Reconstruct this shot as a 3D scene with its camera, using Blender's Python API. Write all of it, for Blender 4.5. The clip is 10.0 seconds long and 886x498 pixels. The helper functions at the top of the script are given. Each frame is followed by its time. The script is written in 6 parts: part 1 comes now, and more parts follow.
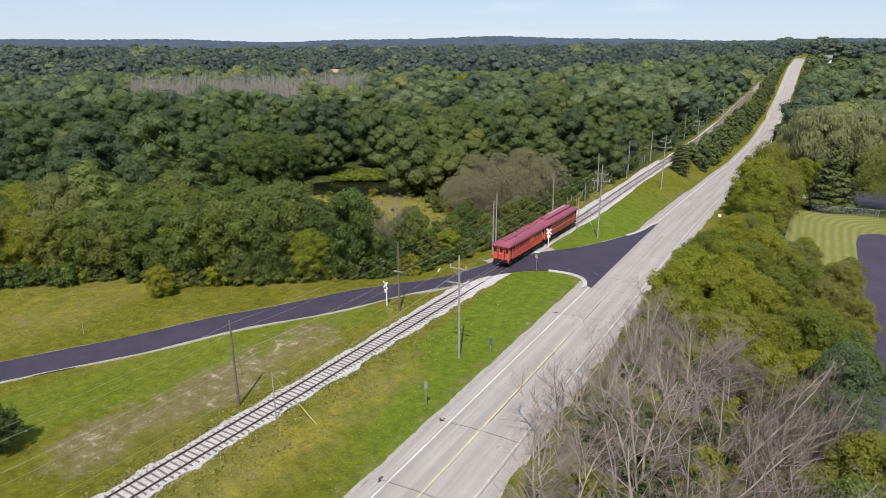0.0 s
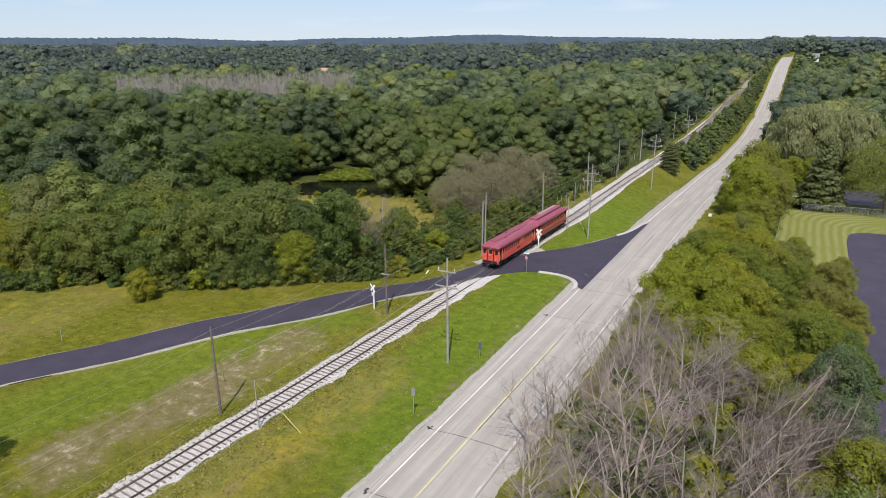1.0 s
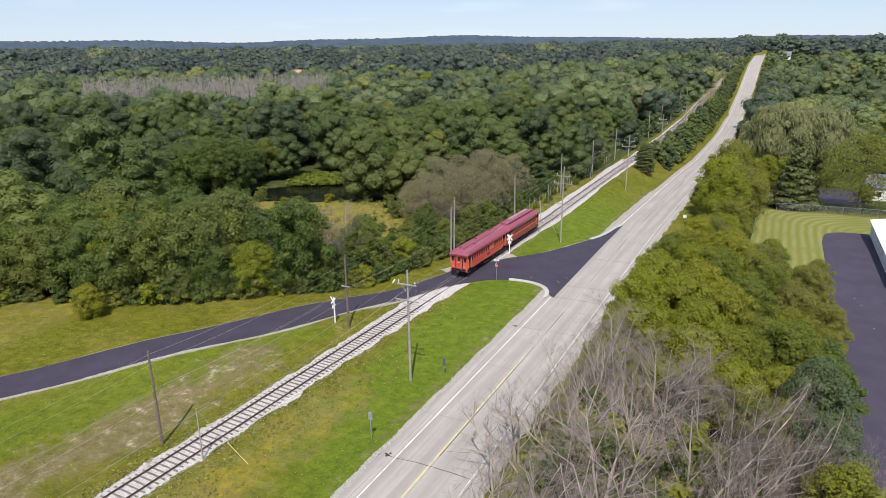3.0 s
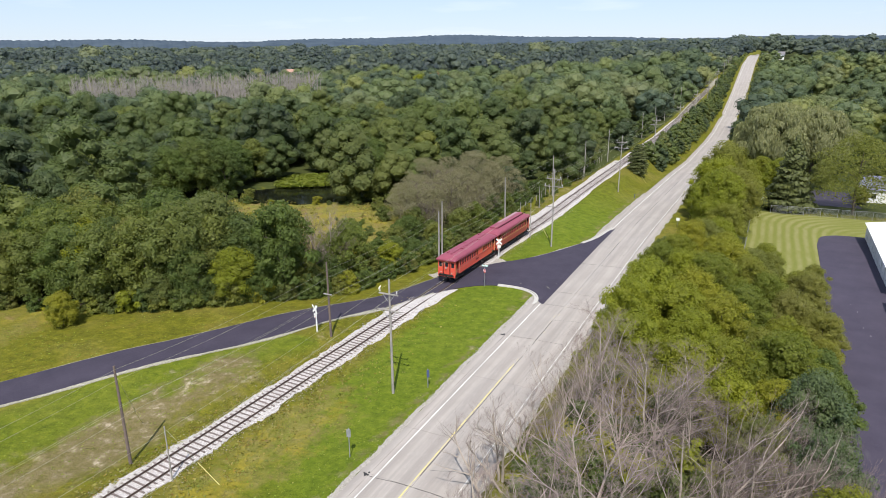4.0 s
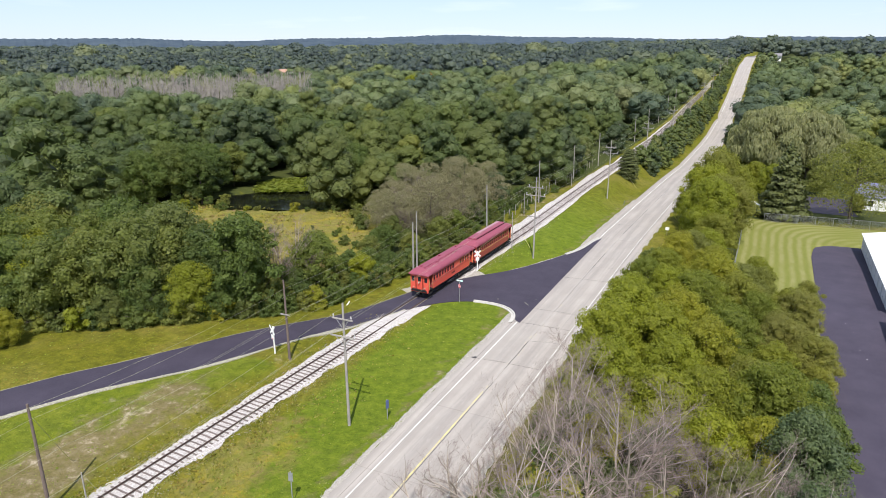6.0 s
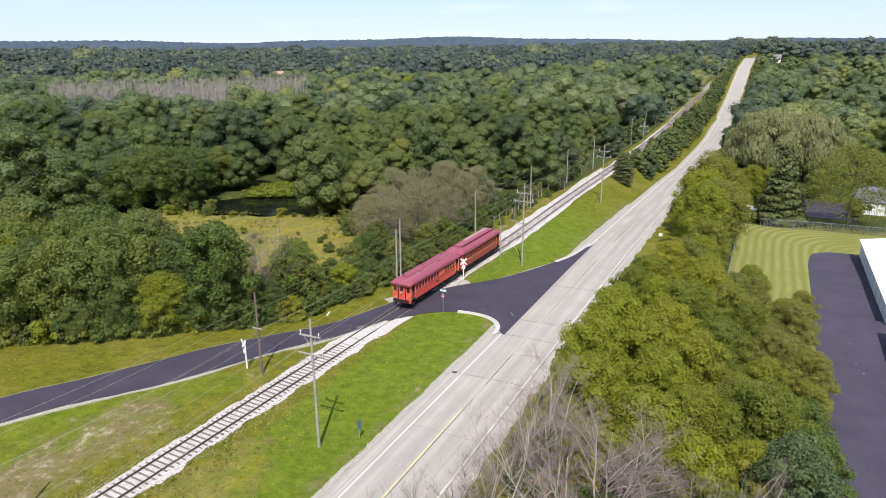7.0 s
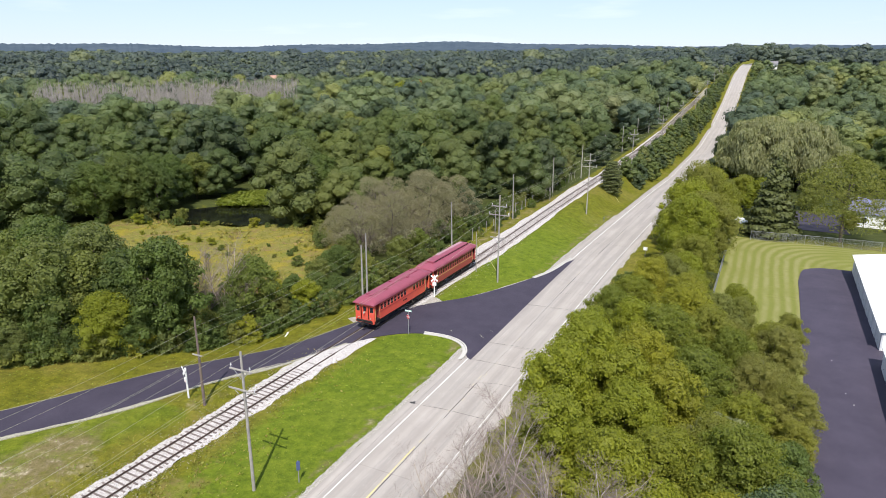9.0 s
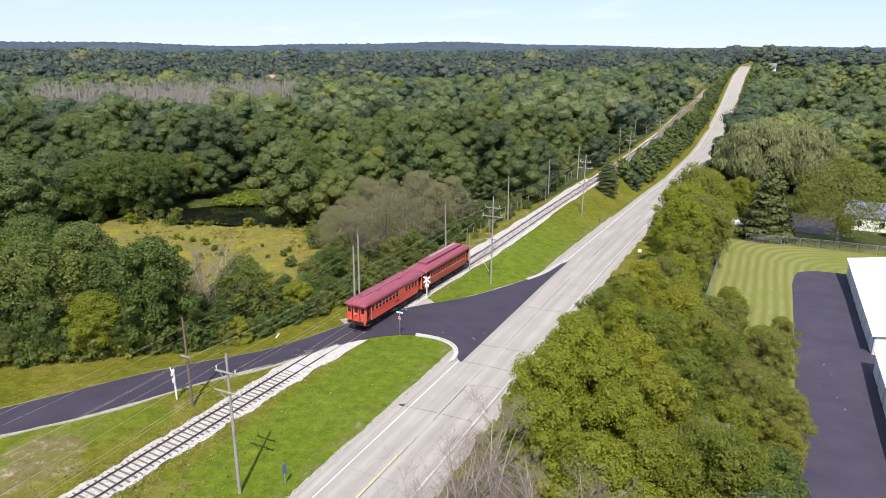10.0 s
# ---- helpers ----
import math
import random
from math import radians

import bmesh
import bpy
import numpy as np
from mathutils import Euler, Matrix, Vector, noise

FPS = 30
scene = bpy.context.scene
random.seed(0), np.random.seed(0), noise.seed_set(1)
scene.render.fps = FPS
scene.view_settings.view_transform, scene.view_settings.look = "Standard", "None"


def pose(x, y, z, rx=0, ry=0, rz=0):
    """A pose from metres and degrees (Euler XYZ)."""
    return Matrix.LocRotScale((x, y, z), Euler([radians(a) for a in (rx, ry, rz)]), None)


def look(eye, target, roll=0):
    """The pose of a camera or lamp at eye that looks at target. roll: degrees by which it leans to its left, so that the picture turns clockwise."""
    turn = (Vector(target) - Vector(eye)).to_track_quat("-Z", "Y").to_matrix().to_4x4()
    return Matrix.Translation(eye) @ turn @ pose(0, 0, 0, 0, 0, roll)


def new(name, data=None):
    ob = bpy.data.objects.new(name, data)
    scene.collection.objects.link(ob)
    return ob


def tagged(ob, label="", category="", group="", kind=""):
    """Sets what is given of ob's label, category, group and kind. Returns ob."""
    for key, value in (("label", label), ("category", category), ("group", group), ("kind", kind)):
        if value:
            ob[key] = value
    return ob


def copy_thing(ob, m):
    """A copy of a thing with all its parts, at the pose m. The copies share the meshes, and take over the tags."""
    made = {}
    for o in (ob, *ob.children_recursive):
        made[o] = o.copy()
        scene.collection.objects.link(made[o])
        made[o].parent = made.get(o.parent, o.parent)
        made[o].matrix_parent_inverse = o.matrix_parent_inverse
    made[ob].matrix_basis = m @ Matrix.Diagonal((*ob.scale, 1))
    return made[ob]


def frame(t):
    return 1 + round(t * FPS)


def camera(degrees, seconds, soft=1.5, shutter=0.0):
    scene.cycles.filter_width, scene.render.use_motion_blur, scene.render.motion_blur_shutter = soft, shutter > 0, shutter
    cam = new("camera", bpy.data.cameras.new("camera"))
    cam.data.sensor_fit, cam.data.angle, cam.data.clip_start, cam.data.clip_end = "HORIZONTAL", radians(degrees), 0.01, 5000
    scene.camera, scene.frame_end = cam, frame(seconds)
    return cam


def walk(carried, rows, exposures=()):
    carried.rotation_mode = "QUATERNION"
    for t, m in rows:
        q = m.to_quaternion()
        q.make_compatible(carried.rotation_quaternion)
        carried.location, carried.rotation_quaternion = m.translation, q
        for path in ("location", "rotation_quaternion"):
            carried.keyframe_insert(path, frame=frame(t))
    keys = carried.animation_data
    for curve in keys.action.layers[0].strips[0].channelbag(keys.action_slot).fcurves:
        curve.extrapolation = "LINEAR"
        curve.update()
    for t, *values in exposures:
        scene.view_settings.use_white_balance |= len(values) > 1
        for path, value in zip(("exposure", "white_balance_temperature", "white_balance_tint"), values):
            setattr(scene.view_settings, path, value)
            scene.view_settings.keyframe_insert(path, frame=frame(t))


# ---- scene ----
cam = camera(67.9, 10.0, 0.7)
PATH = [
    (0, (0.016, -0.880, 30.617), (-1.184, 56.560, 13.318), -0.10),
    (0.5, (0.077, -0.144, 30.592), (-0.793, 57.284, 13.237), -0.10),
    (1, (0.261, 0.629, 30.573), (-0.069, 58.046, 13.160), -0.10),
    (1.5, (0.461, 1.430, 30.634), (0.821, 58.836, 13.186), -0.20),
    (2, (0.943, 2.366, 30.558), (1.813, 59.776, 13.140), -0.30),
    (2.5, (1.528, 3.392, 30.472), (2.698, 60.807, 13.090), -0.30),
    (3, (2.177, 4.410, 30.427), (3.617, 61.826, 13.066), -0.50),
    (4.5, (3.951, 7.980, 30.509), (5.991, 65.363, 13.099), -0.30),
    (5, (4.787, 9.134, 30.574), (6.827, 66.516, 13.164), -0.20),
    (5.5, (5.642, 10.410, 30.652), (7.741, 67.790, 13.242), -0.20),
    (7, (8.880, 14.437, 30.781), (10.920, 71.863, 13.516), -0.30),
    (7.5, (10.009, 15.871, 30.750), (12.079, 73.332, 13.604), -0.40),
    (8, (11.036, 17.285, 30.829), (13.165, 74.755, 13.719), -0.30),
    (8.5, (11.997, 18.482, 30.885), (14.187, 75.973, 13.859), -0.10),
    (9, (12.778, 19.195, 30.872), (14.968, 76.730, 13.992), 0.00),
    (9.5, (13.286, 19.465, 30.883), (15.537, 77.006, 14.032), 0.20),
    (10, (13.598, 19.468, 30.949), (15.877, 77.002, 14.078), 0.30),
]
walk(cam, [(t, look(eye, target, roll)) for t, eye, target, roll in PATH],
     ((0, .11), (2.5, .16), (4.5, .35), (7, .41), (10, .42)))
# ---- end walk ----

# ---------- light ----------
SUN_EL = radians(54)
SUN_AZ = radians(184.5)
scene.view_settings.exposure = 0.5
world = bpy.data.worlds.new("sky")
scene.world = world
world.use_nodes = True
wn = world.node_tree.nodes
sky = wn.new("ShaderNodeTexSky")
sky.sky_type = 'NISHITA'
sky.sun_disc = False
sky.sun_elevation = SUN_EL
sky.sun_rotation = SUN_AZ
sky.air_density = 1.1
sky.dust_density = 0.0
sky.ozone_density = 1.0
wn["Background"].inputs["Strength"].default_value = 0.07
# thin high cloud over a pale summer sky
wc = wn.new("ShaderNodeTexCoord")
wm = wn.new("ShaderNodeMapping")
wm.inputs["Scale"].default_value = (3, 3, 22)
wf = wn.new("ShaderNodeTexNoise")
wf.inputs["Scale"].default_value = 1.6
wf.inputs["Detail"].default_value = 7
wr = wn.new("ShaderNodeMapRange")
wr.inputs["From Min"].default_value = .56
wr.inputs["From Max"].default_value = .80
wr.inputs["To Max"].default_value = .45
wt = wn.new("ShaderNodeMix")
wt.data_type, wt.blend_type = 'RGBA', 'MULTIPLY'
wt.inputs[0].default_value = 1
wt.inputs[7].default_value = (.86, .98, 1.26, 1)
wh = wn.new("ShaderNodeMix")
wh.data_type = 'RGBA'
wh.inputs[0].default_value = .55
wh.inputs[7].default_value = (9.0, 10.9, 14.0, 1)
wx = wn.new("ShaderNodeMix")
wx.data_type = 'RGBA'
wx.inputs[7].default_value = (12, 12.8, 14, 1)
for a_, b_ in ((wc.outputs["Generated"], wm.inputs[0]), (wm.outputs[0], wf.inputs["Vector"]), (wf.outputs["Fac"], wr.inputs["Value"]), (sky.outputs["Color"], wt.inputs[6]),
               (wt.outputs[2], wh.inputs[6]), (wh.outputs[2], wx.inputs[6]), (wr.outputs[0], wx.inputs[0]), (wx.outputs[2], wn["Background"].inputs["Color"])):
    world.node_tree.links.new(a_, b_)
sun = new("sun", bpy.data.lights.new("sun", 'SUN'))
sun.data.energy = 5.0
sun.data.angle = radians(0.53)
sun.data.color = (1.0, 0.95, 0.87)
sx, sy = math.sin(SUN_AZ) * math.cos(SUN_EL), math.cos(SUN_AZ) * math.cos(SUN_EL)
sun.matrix_world = look((sx * 100, sy * 100, math.sin(SUN_EL) * 100), (0, 0, 0))

# ---------- the plan: u runs along the road, v to its right ----------
TURN = -28.5
ROT = pose(0, 0, 0, 0, 0, TURN)
RU, RZ = (-400, 108, 124, 142, 165, 195, 232, 295, 325, 376, 450, 500, 560, 650, 780, 5000), (0, .3, .05, -.6, -1.5, -2.7, -4.7, -5.8, -5.5, -2.8, 4.6, 11.5, 18.5, 22.5, 25, 25)
TU, TZ = (-400, 40, 80, 117, 150, 215, 250, 300, 350, 400, 470, 560, 5000), (-.2, .0, .35, .7, .95, .9, 1.1, 2.3, 5.0, 6.8, 10.5, 14, 22)


def smooth(x, a, b):
    t = np.clip((np.asarray(x, float) - a) / (b - a), 0, 1)
    return t * t * (3 - 2 * t)


def bend(u):
    u = np.asarray(u, float)
    return np.where(u > 150, 1.6e-5 * (np.minimum(u, 900) - 150) ** 2, 0)


def road_v(u):
    return -20.6 - bend(u)


def track_v(u):
    u = np.asarray(u, float)
    return -35.85 + np.minimum(u - 118, 0) * 0.0365 - bend(u)


def road_z(u):
    return np.interp(u, RU, RZ)


def track_z(u):
    return np.interp(u, TU, TZ)


def lumps(u, v, s, seed):
    a = np.sin(u / s + seed) * np.cos(v / s * 1.13 + 2.1 * seed)
    return a + 0.6 * np.sin((u * .8 + v * .6) / s * 1.9 + seed * 3.3) + 0.35 * np.sin((u * .5 - v * .9) / s * 3.7 + seed)


def ground_z(u, v):
    """Height of the land."""
    u, v = np.asarray(u, float), np.asarray(v, float)
    rv, tv = road_v(u), track_v(u)
    rz, tz = road_z(u), track_z(u)
    d = v - rv
    left = tz * smooth(u, 60, 140) * np.exp(-np.maximum(tv - v, 0) / 160) + (tz - .2 * smooth(tv - v, 1.8, 6)) * (1 - smooth(u, 60, 140)) * np.exp(-np.maximum(tv - v, 0) / 40)
    left = left - 0.7 * smooth(tv - v, 14, 40) * smooth(u, 85, 120)
    left = left + .85 * smooth(u, 38, 50) * (1 - smooth(u, 62, 78)) * smooth(tv - v, 1.9, 4.6) * (1 - smooth(tv - v, 20, 38))
    right = rz * np.exp(-np.maximum(d, 0) / 700) - 1.15 * smooth(d, 7, 22)
    mid = rz + (tz - rz) * smooth(-d, 5.4, 11.5)
    z = np.where(v < tv, left, np.where(d < 0, mid, right))
    z = z - 0.35 * smooth(d, 5.3, 7.5) * (1 - smooth(d, 8, 13)) - 0.18 * smooth(-d, 5.2, 7.2) * (1 - smooth(-d, 7.6, 11)) * (1 - smooth(u, 74, 80) * (1 - smooth(u, 122, 128)))
    r = np.hypot(u, v)
    far = smooth(r, 500, 3200)
    z = z + far * (25 + 6 * lumps(u, v, 900, 1.3)) * np.where(v > 0, .5, 1) + smooth(r, 240, 600) * 1.6 * lumps(u, v, 150, .4) * smooth(abs(v + 28), 30, 120)
    z = z + 0.06 * lumps(u, v, 7.0, .7) * smooth(abs(d), 6, 9) * smooth(abs(v - tv), 3, 6)
    return z


def gz(u, v):
    return float(ground_z(u, v))


def at(u, v, z=None, turn=0.0, lift=0.0, size=1.0):
    """World pose of a thing that stands at (u, v); turn is anticlockwise from the road's line."""
    return ROT @ pose(v, u, (gz(u, v) if z is None else z) + lift, 0, 0, turn) @ Matrix.Scale(size, 4)


# ---------- materials ----------
class Mat:
    def __init__(self, name, rough=0.8, metal=0.0, spec=0.3):
        self.m = bpy.data.materials.new(name)
        self.m.use_nodes = True
        self.t = self.m.node_tree
        self.b = self.t.nodes["Principled BSDF"]
        self.b.inputs["Roughness"].default_value = rough
        self.b.inputs["Metallic"].default_value = metal
        self.b.inputs["Specular IOR Level"].default_value = spec
        self.co = None

    def n(self, kind, **kw):
        x = self.t.nodes.new(kind)
        for k, v in kw.items():
            x.inputs[k].default_value = v
        return x

    def to(self, a, b):
        self.t.links.new(a, b)

    def where(self):
        if self.co is None:
            self.co = self.n("ShaderNodeTexCoord").outputs["Object"]
        return self.co

    def noise(self, scale, detail=4.0, rough=0.6, stretch=None):
        x = self.n("ShaderNodeTexNoise", Scale=scale, Detail=detail, Roughness=rough)
        if stretch:
            p = self.n("ShaderNodeMapping")
            p.inputs["Scale"].default_value = stretch
            self.to(self.where(), p.inputs["Vector"])
            self.to(p.outputs[0], x.inputs["Vector"])
        else:
            self.to(self.where(), x.inputs["Vector"])
        return x.outputs["Fac"]

    def ramp(self, fac, *stops):
        r = self.n("ShaderNodeValToRGB")
        e = r.color_ramp.elements
        while len(e) < len(stops):
            e.new(0.5)
        for i, (p, c) in enumerate(stops):
            e[i].position = p
            e[i].color = (*c, 1) if len(c) == 3 else c
        self.to(fac, r.inputs["Fac"])
        return r.outputs["Color"]

    def mask(self, fac, a, b):
        r = self.n("ShaderNodeMapRange")
        r.inputs["From Min"].default_value = a
        r.inputs["From Max"].default_value = b
        self.to(fac, r.inputs["Value"])
        return r.outputs["Result"]

    def math(self, op, a, b):
        r = self.t.nodes.new("ShaderNodeMath")
        r.operation = op
        for i, x in enumerate((a, b)):
            if isinstance(x, (int, float)):
                r.inputs[i].default_value = x
            else:
                self.to(x, r.inputs[i])
        return r.outputs[0]

    def mix(self, fac, a, b, how='MIX'):
        r = self.t.nodes.new("ShaderNodeMix")
        r.data_type = 'RGBA'
        r.blend_type = how
        for s, x in ((0, fac), (6, a), (7, b)):
            if isinstance(x, (int, float)):
                r.inputs[s].default_value = x
            elif isinstance(x, tuple):
                r.inputs[s].default_value = (*x, 1)
            else:
                self.to(x, r.inputs[s])
        return r.outputs[2]

    def color(self, c):
        if isinstance(c, tuple):
            self.b.inputs["Base Color"].default_value = (*c, 1)
        else:
            self.to(c, self.b.inputs["Base Color"])
        return self

    def bump(self, fac, strength=0.5, dist=0.02):
        x = self.n("ShaderNodeBump", Strength=strength, Distance=dist)
        self.to(fac, x.inputs["Height"])
        self.to(x.outputs["Normal"], self.b.inputs["Normal"])
        return self

    def attr(self, name):
        x = self.t.nodes.new("ShaderNodeAttribute")
        x.attribute_name = name
        return x

    def own(self):
        return self.n("ShaderNodeObjectInfo").outputs["Random"]

    def island(self):
        return self.t.nodes.new("ShaderNodeNewGeometry").outputs["Random Per Island"]


def plain(name, c, rough=0.7, metal=0.0, vary=0.18, scale=3.0, bump=0.0, spec=0.3, own=0.0):
    """A paint, metal or wood with stains at two scales."""
    m = Mat(name, rough, metal, spec)
    dark = tuple(x * (1 - vary) for x in c)
    lite = tuple(min(1, x * (1 + vary)) for x in c)
    a = m.ramp(m.noise(scale, 5), (0.32, dark), (0.68, lite))
    b = m.mix(m.mask(m.noise(scale * 11, 3), .35, .75), a, tuple(x * (1 - vary * .7) for x in c))
    if own:
        b = m.mix(m.math('MULTIPLY', m.own(), own), b, tuple(x * .45 for x in c))
    m.color(b)
    if bump:
        m.bump(m.noise(scale * 14, 4), bump, 0.01)
    return m.m


def leafy(name, stops, by="own", glow=0.38, speckle=.55):
    """Foliage: hue from the tree, lightness from each leaf clump; leaves let some light through."""
    m = Mat(name, 0.55, 0, 0.25)
    f = m.own() if by == "own" else m.attr("tint").outputs["Fac"]
    c = m.ramp(f, *stops)
    c = m.mix(m.math('MULTIPLY', m.mask(m.noise(0.35, 3), .35, .7), .35), c, (.125, .135, .030))
    i = m.island()
    c = m.mix(m.math('MULTIPLY', m.mask(i, .45, 1), speckle), c, (1.5, 1.45, 1.3), 'MULTIPLY')
    c = m.mix(m.math('MULTIPLY', m.mask(i, .4, 0), speckle), c, (.68, .72, .72), 'MULTIPLY')
    m.color(c)
    tr = m.t.nodes.new("ShaderNodeBsdfTranslucent")
    m.to(m.mix(1.0, c, (1.5, 1.6, .8), 'MULTIPLY'), tr.inputs["Color"])
    mx = m.t.nodes.new("ShaderNodeMixShader")
    mx.inputs[0].default_value = glow
    m.to(m.b.outputs[0], mx.inputs[1])
    m.to(tr.outputs[0], mx.inputs[2])
    m.to(mx.outputs[0], m.t.nodes["Material Output"].inputs["Surface"])
    return m.m


GREENS = ((0.0, (.056, .082, .028)), (.2, (.072, .108, .026)), (.42, (.094, .132, .032)), (.6, (.102, .122, .036)),
          (.76, (.130, .164, .032)), (.9, (.142, .146, .042)), (1.0, (.176, .194, .036)))
M_LEAF = leafy("leaves", GREENS)
M_WOODS = leafy("leaves of the woods", ((0.0, (.050, .074, .038)), (.25, (.072, .102, .038)), (.45, (.098, .130, .037)), (.62, (.108, .130, .046)), (.8, (.134, .160, .038)), (.93, (.142, .146, .056)), (1.0, (.180, .194, .045))), "tint", .32, .24)
# near-woods palette paled and blued, so light haze sits in the colour
M_MIDWOODS = leafy("hazed leaves of the middle woods", ((0.0, (.058, .086, .060)), (.2, (.082, .116, .060)), (.4, (.114, .150, .060)), (.6, (.126, .150, .074)), (.8, (.154, .182, .060)), (.93, (.162, .170, .084)), (1.0, (.200, .214, .070))), "tint", .2, .16)
M_GROVE = leafy("olive grove leaves", ((0, (.134, .160, .024)), (.3, (.192, .204, .022)), (.5, (.176, .169, .048)), (.7, (.226, .225, .024)), (.85, (.143, .157, .052)), (1, (.246, .243, .022))), glow=.42, speckle=.45)
# distance haze painted into the leaf colour as extra blue
M_FARWOODS = leafy("hazed leaves of far woods", ((0, (.036, .054, .066)), (.4, (.058, .080, .082)), (.75, (.088, .112, .088)), (1, (.140, .160, .088))), "tint", .22, .18)
M_YELLOW = leafy("yellow-green leaves", ((0, (.216, .232, .016)), (.5, (.184, .206, .018)), (1, (.250, .234, .022))), speckle=.45)
M_WILLOW = leafy("willow leaves", ((0, (.225, .235, .13)), (1, (.25, .25, .13))), speckle=.6)
M_SPRUCE = leafy("spruce needles", ((0, (.072, .086, .032)), (1, (.084, .096, .034))), glow=.15)
M_BLUEISH = leafy("blue-green leaves", ((0, (.080, .118, .060)), (1, (.092, .125, .062))))
M_BROWN = leafy("sparse brownish leaves", ((0, (.222, .196, .126)), (1, (.206, .192, .116))), glow=.3, speckle=.25)
M_ORANGE = leafy("autumn leaves", ((0, (.26, .11, .03)), (1, (.30, .13, .035))))
M_BARK = plain("bark", (.11, .09, .07), .9, vary=.35, scale=2, bump=.5)
M_DEADWOOD = plain("dead grey wood", (.40, .34, .285), .9, vary=.25, scale=1.2, own=.2)
M_SNAG = plain("bleached standing deadwood", (.265, .238, .218), .9, vary=.3, scale=.05)
M_TWIG = plain("dead twigs", (.24, .188, .168), .9, vary=.25, scale=1.2, own=.3)
M_POLE = plain("weathered grey pole wood", (.30, .28, .26), .85, vary=.25, scale=1.5, bump=.4)
M_POLEDARK = plain("dark creosoted pole wood", (.15, .115, .10), .85, vary=.3, scale=1.5, bump=.4)
M_WIRE = plain("wire", (.36, .36, .26), .5, .3)
M_WHITE = plain("white paint", (.78, .78, .77), .5, vary=.06)
M_GALV = plain("galvanised steel", (.30, .31, .33), .6, .4, vary=.12)
M_BLUE = plain("blue sign sheet", (.07, .095, .20), .4, vary=.1)
M_RED = plain("red sign sheet", (.55, .03, .04), .4, vary=.1)
M_YELLOWP = plain("yellow plastic", (.60, .55, .22), .6, vary=.12)
M_PORCELAIN = plain("porcelain insulator", (.62, .62, .64), .25, vary=.05, spec=.6)
M_CONCRETE = plain("kerb concrete", (.44, .42, .39), .85, vary=.12, scale=1.1, bump=.3)


# ---------- mesh helpers ----------
def mesh_np(name, V, Q, mats, tint=None, smooth_on=False):
    """A mesh from arrays of corners and of four-cornered (or three-cornered) faces."""
    me = bpy.data.meshes.new(name)
    V, Q = np.asarray(V, np.float32), np.asarray(Q, np.int32)
    k = Q.shape[1]
    me.vertices.add(len(V))
    me.vertices.foreach_set("co", V.ravel())
    me.loops.add(Q.size)
    me.loops.foreach_set("vertex_index", Q.ravel())
    me.polygons.add(len(Q))
    me.polygons.foreach_set("loop_start", np.arange(0, Q.size, k, dtype=np.int32))
    if tint is not None:
        me.attributes.new("tint", 'FLOAT', 'POINT').data.foreach_set("value", np.asarray(tint, np.float32))
    for m in mats if isinstance(mats, (list, tuple)) else [mats]:
        me.materials.append(m)
    if smooth_on:
        me.polygons.foreach_set("use_smooth", np.ones(len(Q), bool))
    else:
        me.polygons.foreach_set("use_smooth", np.zeros(len(Q), bool))
    me.update(calc_edges=True)
    return me


def mesh_bm(name, bm, mats):
    me = bpy.data.meshes.new(name)
    bmesh.ops.recalc_face_normals(bm, faces=bm.faces)
    bm.to_mesh(me)
    bm.free()
    for m in mats if isinstance(mats, (list, tuple)) else [mats]:
        me.materials.append(m)
    return me


def part(name, bm, material, parent, label=""):
    """One mesh under a thing; bm may be a bmesh or a ready mesh."""
    me = bm if isinstance(bm, bpy.types.Mesh) else mesh_bm(name, bm, material)
    ob = new(name, me)
    ob.parent = parent
    return tagged(ob, label) if label else ob


def thing(name, m, label, category, group="", kind=""):
    ob = new(name)
    ob.empty_display_size = 0.3
    ob.matrix_world = m
    return tagged(ob, label, category, group, kind)


def box(bm, cx, cy, cz, sx, sy, sz, bevel=0.0, m=None):
    """A block with its centre and size; bevelled on demand."""
    mat = Matrix.Translation((cx, cy, cz)) @ Matrix.Diagonal((sx, sy, sz, 1))
    r = bmesh.ops.create_cube(bm, size=1.0, matrix=(m @ mat) if m else mat)
    if bevel:
        e = list({e for v in r["verts"] for e in v.link_edges})
        bmesh.ops.bevel(bm, geom=e, offset=bevel, segments=1, affect='EDGES')
    return r["verts"]


def tube(bm, a, b, r0, r1, n=8, caps=True):
    """A tapered round bar from a to b."""
    a, b = Vector(a), Vector(b)
    q = (b - a).to_track_quat('Z', 'Y').to_matrix()
    rings = []
    for p, r in ((a, r0), (b, r1)):
        rings.append([bm.verts.new(p + q @ Vector((r * math.cos(2 * math.pi * i / n), r * math.sin(2 * math.pi * i / n), 0))) for i in range(n)])
    for i in range(n):
        bm.faces.new((rings[0][i], rings[0][(i + 1) % n], rings[1][(i + 1) % n], rings[1][i]))
    if caps:
        bm.faces.new(rings[1])
        bm.faces.new(rings[0][::-1])


def one(fn, *a, **k):
    bm = bmesh.new()
    fn(bm, *a, **k)
    return bm


def blend_line(pts, n):
    """n even points along a line of points."""
    p = np.asarray(pts, float)
    s = np.concatenate(([0], np.cumsum(np.hypot(*np.diff(p, axis=0).T))))
    t = np.linspace(0, s[-1], n)
    return np.stack([np.interp(t, s, p[:, 0]), np.interp(t, s, p[:, 1])], 1)


